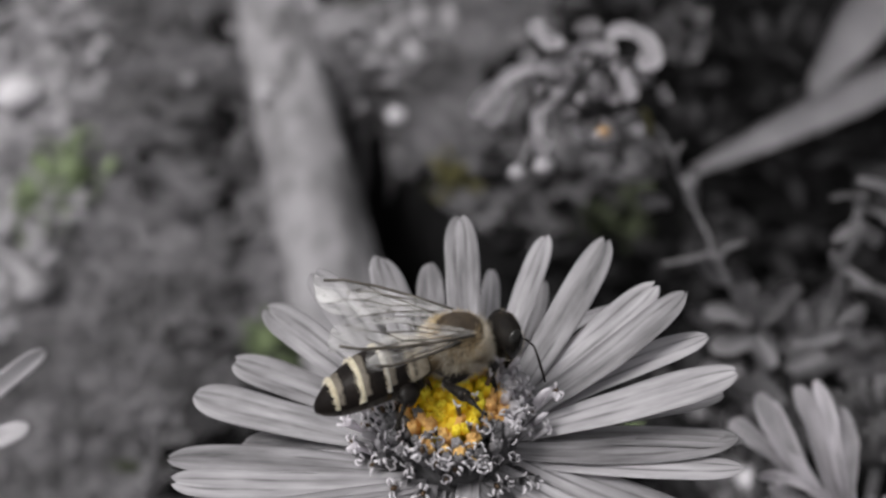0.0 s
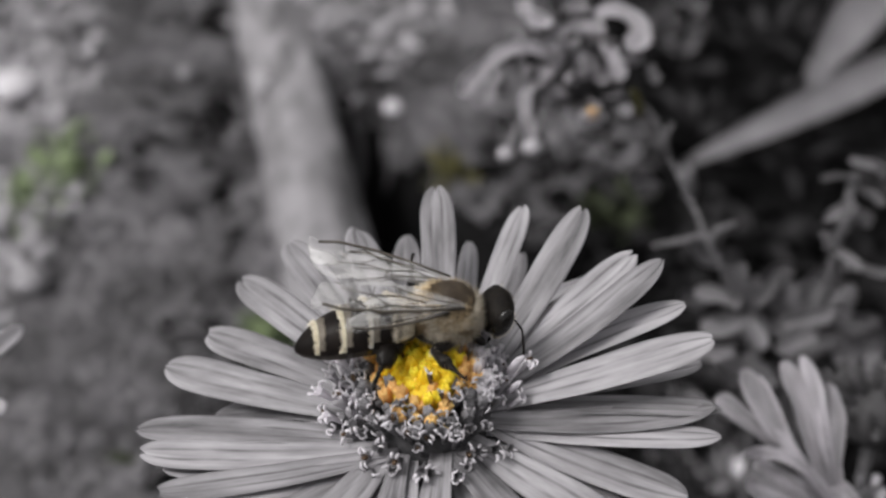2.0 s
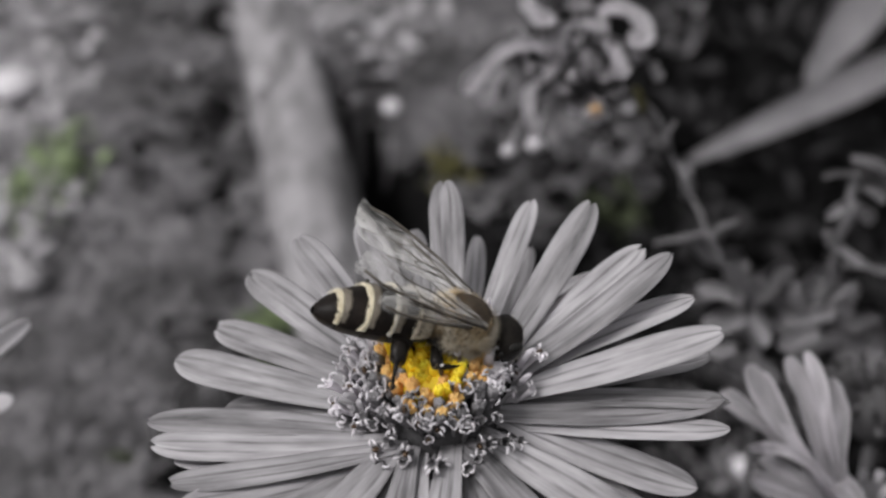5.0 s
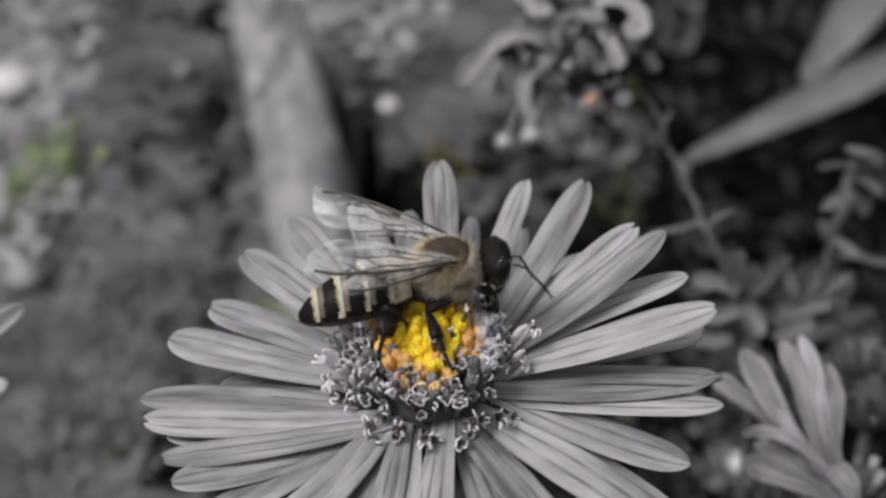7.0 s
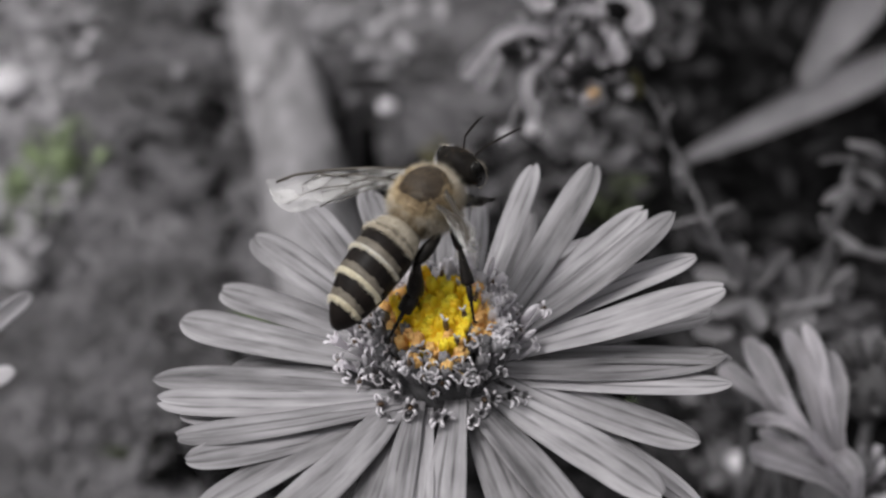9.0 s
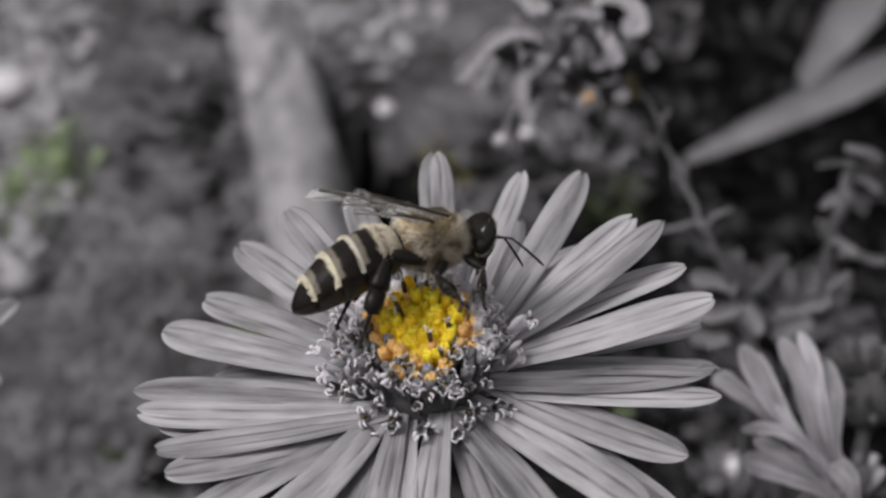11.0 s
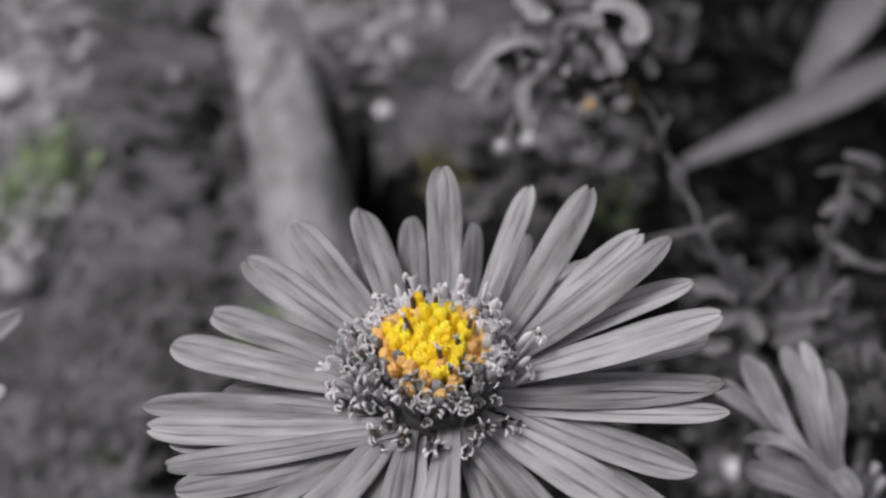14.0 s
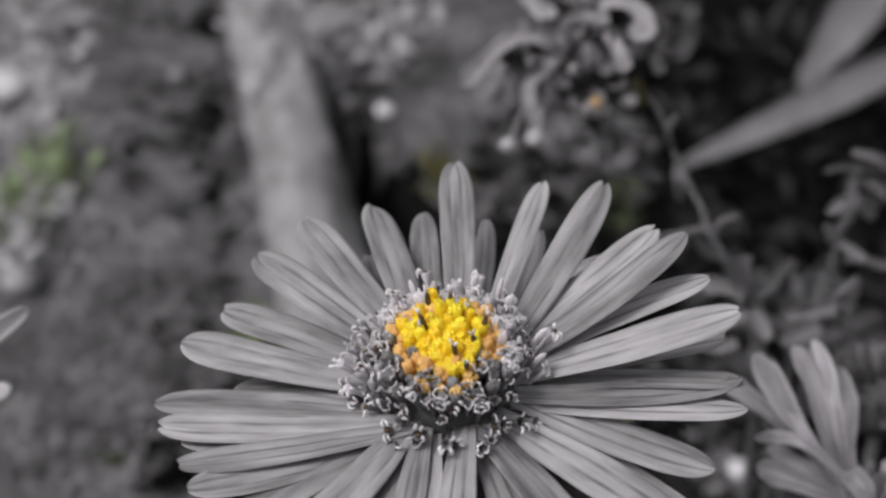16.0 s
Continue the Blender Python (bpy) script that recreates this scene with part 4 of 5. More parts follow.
    way = [(0.003, 0, -0.001), (0.0063, -0.001, -0.0018), (0.0083, -0.002, -0.0035), (0.0102, -0.0035, -0.0063), (0.011, -0.0043, -0.0093), (0.0123, -0.006, -0.0111),
           (0.0136, -0.0085, -0.0133), (0.015, -0.011, -0.0151), (0.0156, -0.0125, -0.0171), (0.0172, -0.014, -0.019), (0.0188, -0.0155, -0.0222), (0.0235, -0.0175, -0.033),
           (0.034, -0.019, -0.07), (0.043, -0.019, -0.12), (0.05, -0.016, -0.173)]
    bm = bmesh.new()
    tube(bm, way, [0.00022, 0.00022, 0.00024, 0.00026, 0.0003, 0.0003, 0.0003, 0.0003, 0.00033, 0.0003, 0.0003, 0.0004, 0.0006, 0.0007, 0.0008], 9)
    part("stem", bm, STALK, ob, "thin grey stem")
    for pts, r in (([(0.0109, -0.0043, -0.0090), (0.0102, -0.0035, -0.0066), (0.0113, -0.003, -0.0045)], 0.0004),
                   ([(0.0156, -0.0124, -0.0172), (0.0168, -0.0125, -0.0178), (0.0175, -0.0125, -0.016), (0.0199, -0.0125, -0.0149)], 0.0005),
                   ([(0.0158, -0.0122, -0.0173), (0.0126, -0.012, -0.0185), (0.0086, -0.012, -0.0194)], 0.00042)):
        bm = bmesh.new()
        tube(bm, pts, [r * 1.1] + [r] * (len(pts) - 2) + [r * 0.6], 7)
        part("side_twig", bm, STALK, ob)
    for x, y, z, ln, az in ((0.0100, -0.006, -0.0135, 0.006, 175), (0.0195, -0.0118, -0.0235, 0.008, 140), (0.0235, -0.014, -0.029, 0.009, 60),
                            (0.0255, -0.015, -0.031, 0.010, 200), (0.029, -0.017, -0.036, 0.010, 20), (0.031, -0.018, -0.039, 0.011, 330)):
        a = radians(az)
        way = Vector((math.cos(a), 0.25 * math.sin(a), 0.45 * math.sin(a) + 0.1))
        part("stem_leaf", curl_strip(int(ln * 9000) + az, ln, 0.0032, 0.12), LEAF, ob, m=aim((x, y, z), way, lift=(0, -0.6, 0.8)))


build_withered()


# ---- leafy plants ----
def blade(length, width, bend, ripple=0.0):
    """A lance leaf along +x with a sunken midrib and thickness."""
    bm = bmesh.new()
    steps, rows = 18, []
    for i in range(steps + 1):
        s = i / steps
        w = width / 2 * max(0.04, math.sin(math.pi * min(1, 0.06 + 0.94 * s)) ** 0.7 * (0.55 + 0.75 * s if s < 0.55 else 1.0))
        rows.append([bm.verts.new((length * s, u * w, bend * length * s * s + 0.18 * w * abs(u) + ripple * width * math.sin(9 * s + 3 * u) * abs(u)))
                     for u in (-1, -0.6, -0.25, 0, 0.25, 0.6, 1)])
    for a, b in zip(rows, rows[1:]):
        for j in range(6):
            bm.faces.new((a[j], b[j], b[j + 1], a[j + 1]))
    bmesh.ops.solidify(bm, geom=bm.faces[:], thickness=width * 0.02)
    return bm


def build_broad_plant():
    """Two long leaves that part near the earth, on the right."""
    base = Vector((0.0809, 0.2882, 0.0196))
    ob = thing("lance_leaf_plant", pose(*base), "plant with two long pale lance leaves near the soil", "plant")
    end_a, from_b, end_b = Vector((0.190, 0.340, 0.0425)), Vector((0.1260, 0.3150, 0.0360)), Vector((0.1716, 0.3714, 0.0660))
    part("leaf", blade((end_a - base).length, 0.0150, 0.0, 0.02), LEAF_BROAD, ob, m=aim((0, 0.0009, 0.0012), end_a - base, lift=(0, -0.6, 0.8)))
    part("leaf", blade((end_b - from_b).length, 0.0215, 0.0, 0.02), LEAF_BROAD, ob, m=aim(from_b - base, end_b - from_b, lift=(0, -0.6, 0.8), roll=6))
    bm = bmesh.new()
    tube(bm, bend_points((0.001, 0, 0), (0.006, 0.012, -0.028), (0.001, 0, 0), 6), [0.0016] * 7, 8)
    part("leaf_stalk", bm, LEAF_BROAD, ob)


def leafy_sprig(base, leaves, label, mat, foot, spread=0.003):
    """A stalk with small curled leaves: offsets in millimetres, length and heading of each."""
    ob = thing("leafy_sprig", pose(*base), label, "plant", "sprigs between the asters")
    for k, (x, y, z, ln, w, ax, az) in enumerate(leaves):
        a = radians(ax)
        way = Vector((math.cos(a), 0.3 * math.sin(a), math.sin(a) * 0.75 + az))
        part("leaf", curl_strip(k + int(abs(x) * 7), ln / 1000, w / 1000, 0.14 + 0.05 * (k % 3)), mat, ob, m=aim((x / 1000, y / 1000, z / 1000), way, lift=(0, -0.6, 0.8)))
    bm = bmesh.new()
    tube(bm, bend_points((0, 0, 0.001), Vector(foot) - Vector(base), (spread, 0, 0), 9), [0.0007 + 0.00004 * k for k in range(10)], 8)
    part("stalk", bm, STEM, ob)
    return ob


def seed_cluster(base, radius, count, seed, foot, label, mats):
    """A fuzzy head of small upright florets."""
    ob = thing("aster_bud", pose(*base), label, "flower bud", "buds beside the half-closed aster")
    rnd = random.Random(seed)
    for k in range(count):
        a, e = rnd.uniform(0, 6.28), rnd.uniform(0.1, 1.5)
        way = Vector((math.cos(a) * math.cos(e), math.sin(a) * math.cos(e), math.sin(e)))
        bm = bmesh.new()
        ln = radius * rnd.uniform(0.8, 1.2)
        tube(bm, [(0, 0, 0), (ln * 0.7, 0, 0.0001), (ln, 0, 0.0003)], [0.0003, 0.00045, 0.0005], 6)
        part("floret", bm, mats[k % len(mats)], ob, m=aim(way * radius * 0.2, way, lift=(0.1, 0.3, 0.9)))
    bm = bmesh.new()
    ball(bm, (0, 0, -0.0005), (radius * 0.62, radius * 0.62, radius * 0.7), 12, 8, rough=0.3)
    part("bud_base", bm, DISC_DARK, ob)
    bm = bmesh.new()
    tube(bm, bend_points((0, 0, 0), Vector(foot) - Vector(base), (0.003, 0, 0), 8), [0.0007] * 9, 8)
    part("stalk", bm, STEM, ob)


build_broad_plant()
def build_curled_sprig():
    """A stalk whose small leaves curl outwards."""
    base = Vector((0.0600, 0.0816, 0.1600))
    ob = thing("leafy_sprig", pose(*base), "small sprig with curled grey leaves", "plant", "sprigs between the asters")
    right, up, near = Vector((1, 0, 0)), Vector((0, 0.618, 0.786)), Vector((0, -0.786, 0.618))
    leaves = (
        ((-2.6, 4.3), (-0.5, 3.7), (1.1, 3.1), (2.6, 1.9), 1.9, LEAF_PALE),
        ((-2.1, 1.6), (-4.4, 2.1), (-6.4, 1.7), 1.3, LEAF),
        ((-1.3, 1.7), (-1.8, 0.3), (-2.1, -0.8), 1.3, LEAF),
        ((-1.2, 0.3), (0.7, -0.5), (1.8, -2.2), 1.5, LEAF),
        ((-2.5, -2.4), (-4.4, -2.6), (-6.3, -4.3), 1.8, LEAF_PALE),
        ((-2.1, -3.0), (0.7, -4.6), 3.0, LEAF),
        ((-6.1, -5.9), (-4.4, -8.0), (-2.6, -9.5), (-1.0, -11.1), 1.9, LEAF_PALE),
        ((-1.7, -10.4), (1.1, -11.4), (3.1, -11.6), 1.7, LEAF),
        ((-3.3, -5.2), (-4.8, -6.0), (-6.0, -7.2), 1.6, LEAF))
    for k, row in enumerate(leaves):
        line = [right * (x / 1000) + up * (y / 1000) + near * (0.0012 * math.sin(k * 1.7 + n)) for n, (x, y) in enumerate(row[:-2])]
        part("leaf", ribbon(line, row[-2] / 1250, near, k + 90, sway=0.6), row[-1], ob)
    for a, b, sag in (((-0.002, 0.001, 0.002), Vector((0.067, 0.08, 0.0)) - base, (-0.003, 0, 0)), ((-0.0055, -0.004, -0.007), (-0.0015, 0, -0.002), (0.001, 0, 0)),
                      ((-0.003, -0.006, -0.009), (0.001, -0.002, -0.012), (0.001, 0, 0))):
        bm = bmesh.new()
        tube(bm, bend_points(a, b, sag, 8), [0.0006] * 9, 7)
        part("stalk", bm, STEM, ob)


build_curled_sprig()
leafy_sprig((0.0580, 0.0920, 0.1290),
            ((0, 0, 0, 11, 4.5, 60, 0.1), (-2, 0, -1, 11, 5, 140, 0), (2, 0, 0, 9, 4, 20, 0), (-4, 0, -3, 9, 4, 190, 0), (4, 0, -2, 10, 4, -20, 0), (-8, -2, 4, 9, 4, 150, 0),
             (-12, -2, 6, 8, 4, 100, 0), (-13, -2, 5, 9, 3.5, 200, 0), (6, -4, -8, 12, 5, 30, 0), (-4, -6, -9, 12, 5, 170, 0), (0, -10, -14, 12, 5, 60, 0), (-8, -10, -16, 12, 5, 150, 0),
             (10, -8, -12, 12, 5, -10, 0)),
            "leafy grey stalk with broad blurred leaves", LEAF, (0.06, 0.10, 0.0))
def build_leaf_clump():
    """Lobed blurred leaves among the stems."""
    base = Vector((0.0438, 0.0666, 0.1503))
    ob = thing("lobed_leaf_plant", pose(*base), "stalk with lobed mid-grey leaves between the asters", "plant")
    right, up, near = Vector((1, 0, 0)), Vector((0, 0.618, 0.786)), Vector((0, -0.786, 0.618))
    leaves = (((-2, 0), (-3.5, 3), (-5.2, 6.5), 3.2), ((-3.4, 1.4), (-6, 2.6), (-9, 3.0), 2.4), ((-3, 2), (-1.5, 3.6), (0.4, 4.2), 2.6), ((-3, 0.4), (-1.5, -1.5), (0, -4.6), 2.2),
              ((-2.6, 3), (-3.4, 5), (-3.0, 7), 1.8), ((-3, -1), (-6, -2), (-8, -1.6), 2.4), ((2, -3), (4.5, 0), (7.6, 4.6), 4.2), ((3, -1.6), (6.5, -0.4), (9, 0.4), 2.8),
              ((4.4, 0.4), (3.4, 2.6), (4.0, 4.4), 2.2), ((8, 0), (10.6, 0.6), (12.4, -0.6), 2.2), ((8, 1), (10.5, 2.6), (12.5, 2.2), 2.2), ((2, -5), (4, -3.6), (6.6, -2.4), 2.6),
              ((9.6, -3), (12, -4.4), (14.5, -4), 2.0), ((-4, -5), (-6.4, -5.6), (-9, -4.6), 2.4), ((-2, -6), (0, -8), (1, -10), 2.6))
    for k, row in enumerate(leaves):
        line = [right * (x / 1000) + up * (y / 1000) + near * (0.002 * math.sin(k * 1.7 + n)) for n, (x, y) in enumerate(row[:-1])]
        part("leaf", ribbon(line, row[-1] / 1000, near, k + 40), LEAF_PALE if k % 2 else LEAF, ob)
    for k, (a, b, sag) in enumerate((((0.0, 0, -0.002), (0.008, 0.004, -0.1503), (0.002, 0, 0)), ((-0.004, 0.002, 0.003), (0.0, 0, -0.003), (0.001, 0, 0)),
                                     ((0.0, 0, -0.003), (0.0125, 0.002, 0.003), (0, 0, -0.002)))):
        bm = bmesh.new()
        tube(bm, bend_points(a, b, sag, 8), [0.0006] * 9, 7)
        part("stalk", bm, STEM, ob)


build_leaf_clump()
seed_cluster((0.0440, 0.0240, 0.1590), 0.0042, 34, 3, (0.05, 0.04, 0.0), "grey aster bud packed with small florets", (DISC_TUBE, LEAF, DISC_GREY))
seed_cluster((0.0510, 0.0420, 0.1570), 0.0058, 40, 8, (0.056, 0.05, 0.0), "dark grey aster bud among the stems", (DISC_DARK, DISC_BUD, DISC_DARK))


# ---- the bee ----
def abdomen_radius(s):
    """Half-width along the hind body, from the waist (0) to the tip (1)."""
    if s < 0.3:
        return 0.00190 * math.sin((0.34 + 0.66 * s / 0.3) * math.pi / 2) ** 0.7
    return 0.00190 * max(0.0, 1 - ((s - 0.3) / 0.71) ** 2.5) ** 0.66


ABDOMEN = 0.0077


def abdomen_point(s, a, swell=1.0):
    r = abdomen_radius(s) * swell
    droop = -0.0015 * s * s
    return Vector((-ABDOMEN * s, r * math.cos(a), droop + r * 0.97 * math.sin(a)))


def shell(s0, s1, swell0, swell1, a0, a1, steps=6, sides=30, ragged=0.0):
    """A plate of the hind body between two stations and two angles, with turned-in edges."""
    bm = bmesh.new()
    rings = []
    stations = [(s0, swell0 - 0.07)] + [(s0 + (s1 - s0) * k / steps, swell0 + (swell1 - swell0) * k / steps) for k in range(steps + 1)] + [(s1, swell1 - 0.07)]
    for s, sw in stations:
        ring = []
        for k in range(sides + 1):
            a = a0 + (a1 - a0) * k / sides
            wave = ragged * ((s - s0) / (s1 - s0)) * (noise.noise((a * 3, s0 * 40, 2)) + 0.6 * noise.noise((a * 9, s0 * 40, 5)) - 0.5 * abs(math.cos(a)))
            ring.append(bm.verts.new(abdomen_point(min(s + wave, 0.995), a, sw)))
        rings.append(ring)
    for p, q in zip(rings, rings[1:]):
        for k in range(sides):
            bm.faces.new((p[k], q[k], q[k + 1], p[k + 1]))
    return bm


def hairs(bm, rnd, count, place, length, thick=0.00003):
    for _ in range(count):
        p, n = place(rnd)
        n = (n + Vector((rnd.uniform(-1, 1), rnd.uniform(-1, 1), rnd.uniform(-1, 1))) * 0.5).normalized()
        side = n.orthogonal().normalized() * thick
        up = n.cross(side)
        ln = length * rnd.uniform(0.6, 1.3)
        bend = Vector((-0.3, 0, 0)) * ln * rnd.random()
        a, b, c, t = (bm.verts.new(q) for q in (p + side, p - side * 0.5 + up * 0.87, p - side * 0.5 - up * 0.87, p + n * ln + bend))
        for f in ((a, b, t), (b, c, t), (c, a, t)):
            bm.faces.new(f)


def wing_bm(length, width, hind):
    """A wing along -x, a thin membrane with a rounded end; its leading edge is at +y."""
    bm = bmesh.new()
    steps, rows = 16, []
    for i in range(steps + 1):
        s = i / steps
        lead = 0.10 * width * math.sin(s * math.pi)
        w = width * (0.16 + 0.95 * s ** 0.8 if s < 0.72 else (0.16 + 0.95 * 0.72 ** 0.8) * math.sqrt(max(0.0, 1 - ((s - 0.72) / 0.285) ** 2)))
        if hind:
            w *= 1 - 0.12 * math.sin(s * 9)
        rows.append([bm.verts.new((-length * s, lead - w * k / 5, 0.0002 * math.sin(s * 6 + k) + 0.00018 * (k % 2))) for k in range(6)])
    for a, b in zip(rows, rows[1:]):
        for k in range(5):
            bm.faces.new((a[k], a[k + 1], b[k + 1], b[k]))
    return bm


VEIN_LINES = (
    (((0, 0.0), (0.3, 0.08), (0.55, 0.10), (0.8, 0.05), (0.93, -0.08)), 0.00008), (((0.02, -0.05), (0.3, -0.02), (0.5, -0.05), (0.62, 0.04)), 0.00006),
    (((0.03, -0.08), (0.25, -0.25), (0.42, -0.45), (0.6, -0.72)), 0.00005), (((0.25, -0.12), (0.42, -0.28), (0.6, -0.30), (0.8, -0.45)), 0.00005),
    (((0.5, -0.05), (0.6, -0.30), (0.58, -0.5)), 0.00004), (((0.62, 0.04), (0.74, -0.2), (0.72, -0.42), (0.84, -0.6)), 0.00004),
    (((0.42, -0.28), (0.42, -0.45)), 0.00004))


def wing_vein(line, r, length, width, side):
    bm = bmesh.new()
    r *= 1.25 if r > 0.00007 else 0.8
    tube(bm, [(-length * s, side * width * v, 0.00012) for s, v in line], [r] * len(line), 5)
    return bm


LEG_SIZES = {"fore": (0.0017, 0.0018, 0.0019), "middle": (0.0021, 0.0023, 0.0024), "hind": (0.0024, 0.0024, 0.0036)}


def leg_part(bee, kind, hip, thick):
    """A jointed leg that hangs down from its hip: thigh, shin with its brush of hairs, and foot, each its own piece."""
    thigh, shin, foot = LEG_SIZES[kind]
    a, b, c = thick
    flat = 0.7 if kind == "hind" else 0.85
    bm = bmesh.new()
    tube(bm, [(0, 0, -thigh * k) for k in (0, 0.2, 0.5, 0.8, 0.95, 1.0)], [a * k for k in (0.5, 0.85, 1.1, 1.0, 0.75, 0.45)], 10)
    leg = part(kind + "_leg", bm, LEG, bee, "", Matrix.Translation(hip))
    bm = bmesh.new()
    tube(bm, [(0, 0, -shin * k) for k in (0, 0.06, 0.3, 0.6, 0.85, 0.97, 1.0)], [b * k for k in (0.4, 0.55, 0.75, 1.05, 1.25, 1.15, 0.6)], 12, flat)
    lower = part("shin", bm, LEG, leg, "", Matrix.Translation((0, 0, -thigh)))
    bm = bmesh.new()
    tube(bm, [(0, 0, -foot * k) for k in (0, 0.03, 0.2, 0.40, 0.44, 0.48, 0.58, 0.6, 0.72, 0.74, 0.88, 1.0)],
         [c * k for k in ((0.6, 1.5, 1.75, 1.5, 0.4, 0.45, 0.5, 0.32, 0.42, 0.28, 0.4, 0.2) if kind == "hind" else
                          (0.6, 1.3, 1.4, 1.2, 0.6, 0.75, 0.8, 0.5, 0.7, 0.45, 0.65, 0.3))], 8, 0.75)
    for side in (-1, 1):
        tube(bm, [(0, 0, -foot * 0.97), (0.00012, side * 0.0001, -foot * 1.03), (0.00026, side * 0.00016, -foot * 1.0)], [c * 0.4, c * 0.35, c * 0.1], 5)
    end = part("foot", bm, LEG, leg, "", Matrix.Translation((0, 0, -thigh - shin)))
    bm = bmesh.new()
    rnd = random.Random(len(kind))
    hairs(bm, rnd, 170, lambda r: (Vector((r.uniform(-0.4, 0.4) * b, r.uniform(-0.4, 0.4) * b, -shin * r.random())),
                                  Vector((r.uniform(-1, 1), r.uniform(-1, 1), -0.5)).normalized()), 0.00042, 0.000014)
    brush = part("leg_hair", bm, FUZZ_PALE, leg, "", Matrix.Translation((0, 0, -thigh)))
    return leg, lower, end, brush


def build_bee():
    bee = thing("honey_bee", pose(0, 0, 0.25), "honey bee with brown furry thorax and cream-banded dark abdomen", "bee")
    rnd = random.Random(77)
    bm = bmesh.new()
    ball(bm, (0, 0, 0), (0.00212, 0.00205, 0.00180), 24, 16, rough=0.10)
    part("thorax", bm, THORAX, bee, "dark brown thorax")
    bm = bmesh.new()
    ball(bm, (0.0002, 0, 0.00065), (0.00166, 0.00178, 0.00134), 24, 14, rough=0.08)
    part("back_shield", bm, SHIELD, bee, "bare dark brown shield on the thorax")

    bm = bmesh.new()
    ball(bm, (-0.0013, 0, 0.0010), (0.00062, 0.0012, 0.00066), 18, 10, rough=0.1)
    part("scutellum", bm, GOLD_BROWN, bee, "golden brown hind rim of the thorax")

    bm = bmesh.new()
    ball(bm, (-0.0019, 0, -0.0001), (0.0010, 0.00125, 0.00115), 18, 12, rough=0.1)
    hairs(bm, rnd, 700, lambda r: (lambda n: (Vector((-0.0019 + n.x * 0.00095, n.y * 0.0012, -0.0001 + n.z * 0.0011)), n))(
        Vector((r.uniform(-1, 0.2), r.gauss(0, 1), r.gauss(0.2, 1))).normalized()), 0.00045, 0.000014)
    part("propodeum", bm, GOLD_BROWN, bee, "furry brown joint between thorax and abdomen")

    def on_thorax(r, low, high):
        while True:
            n = Vector((r.gauss(0, 1), r.gauss(0, 1), r.gauss(0, 1))).normalized()
            e = math.hypot((n.x - 0.03) / 0.76, n.y / 0.9) if n.z > 0 else 3 - n.z
            if low < e < high:
                return Vector((n.x * 0.00208, n.y * 0.00200, n.z * 0.00178)), n
    bm = bmesh.new()

    def behind(r):
        while True:
            p, n = on_thorax(r, 0.80, 1.16)
            if n.x < 0.35 + 0.3 * r.random():
                return p, n
    hairs(bm, rnd, 3000, behind, 0.00056, 0.000016)
    part("golden_ruff", bm, FUZZ_GOLD, bee, "golden fur along the hind rim of the shield")
    bm = bmesh.new()
    hairs(bm, rnd, 1700, lambda r: on_thorax(r, 0.35, 1.05), 0.00040, 0.000012)
    part("shield_down", bm, FUZZ_DARK, bee, "sparse dark down on the shield")
    bm = bmesh.new()

    def patched(pale):
        def place(r):
            while True:
                p, n = on_thorax(r, 1.0, 9)
                if (noise.noise(n * 2.3 + Vector((4, 1, 2))) + r.uniform(-0.12, 0.12) > -0.02) == pale:
                    return p, n
        return place
    hairs(bm, rnd, 6400, patched(True), 0.00072, 0.000014)
    part("pale_fur", bm, FUZZ_WHITE, bee, "whitish fur in patches on the flanks")
    bm = bmesh.new()
    hairs(bm, rnd, 3400, patched(False), 0.00050, 0.000013)
    part("brown_fur", bm, FUZZ_BROWN, bee, "thin brown fur between the pale patches")
    # hind body: dark plates with cream hair bands between them
    bm = shell(0.0, 0.995, 0.93, 0.93, 0, 2 * math.pi, 24, 30)
    abdomen = part("abdomen", bm, CHITIN, bee, "glossy dark abdomen", Matrix.Translation((-0.0022, 0, -0.0003)))
    cuts = (0.02, 0.17, 0.38, 0.595, 0.805, 0.99)
    for k in range(5):
        bm = shell(cuts[k] + 0.015, cuts[k + 1] + 0.012, 0.99, 1.03, radians(-12), radians(192), 5, 28)
        part("back_plate", bm, CHITIN, abdomen)
        bm = shell(cuts[k] + 0.01, cuts[k + 1] + 0.004, 0.97, 0.98, radians(190), radians(350), 3, 18)
        part("belly_plate", bm, CHITIN_BROWN, abdomen, "brownish belly plate")
    for k, wide, mat in ((0, 0.17, BAND_GREY), (1, 0.03, BAND_GREY), (2, 0.040, BAND_WHITE), (3, 0.050, BAND), (4, 0.042, BAND)):
        bm = shell(cuts[k] + 0.014, cuts[k] + 0.014 + wide, 1.045, 1.03, radians(-6), radians(186), 3, 44, 0.024)
        band = part("hair_band", bm, mat, abdomen, "cream hair band" if mat is BAND else "whitish hair band" if mat is BAND_WHITE else "tan hair band")
        bm = bmesh.new()

        def on_band(r, k=k, wide=wide):
            s, a = cuts[k] + 0.014 + wide * r.random(), radians(r.uniform(2, 178))
            p = abdomen_point(s, a, 1.03)
            return p, Vector((-0.9, math.cos(a), math.sin(a))).normalized()
        hairs(bm, rnd, 320 if k > 1 else 800, on_band, 0.00022 if k > 1 else 0.00036, 0.000018)
        part("band_fur", bm, FUZZ_PALE if k > 1 else FUZZ_WHITE, band)
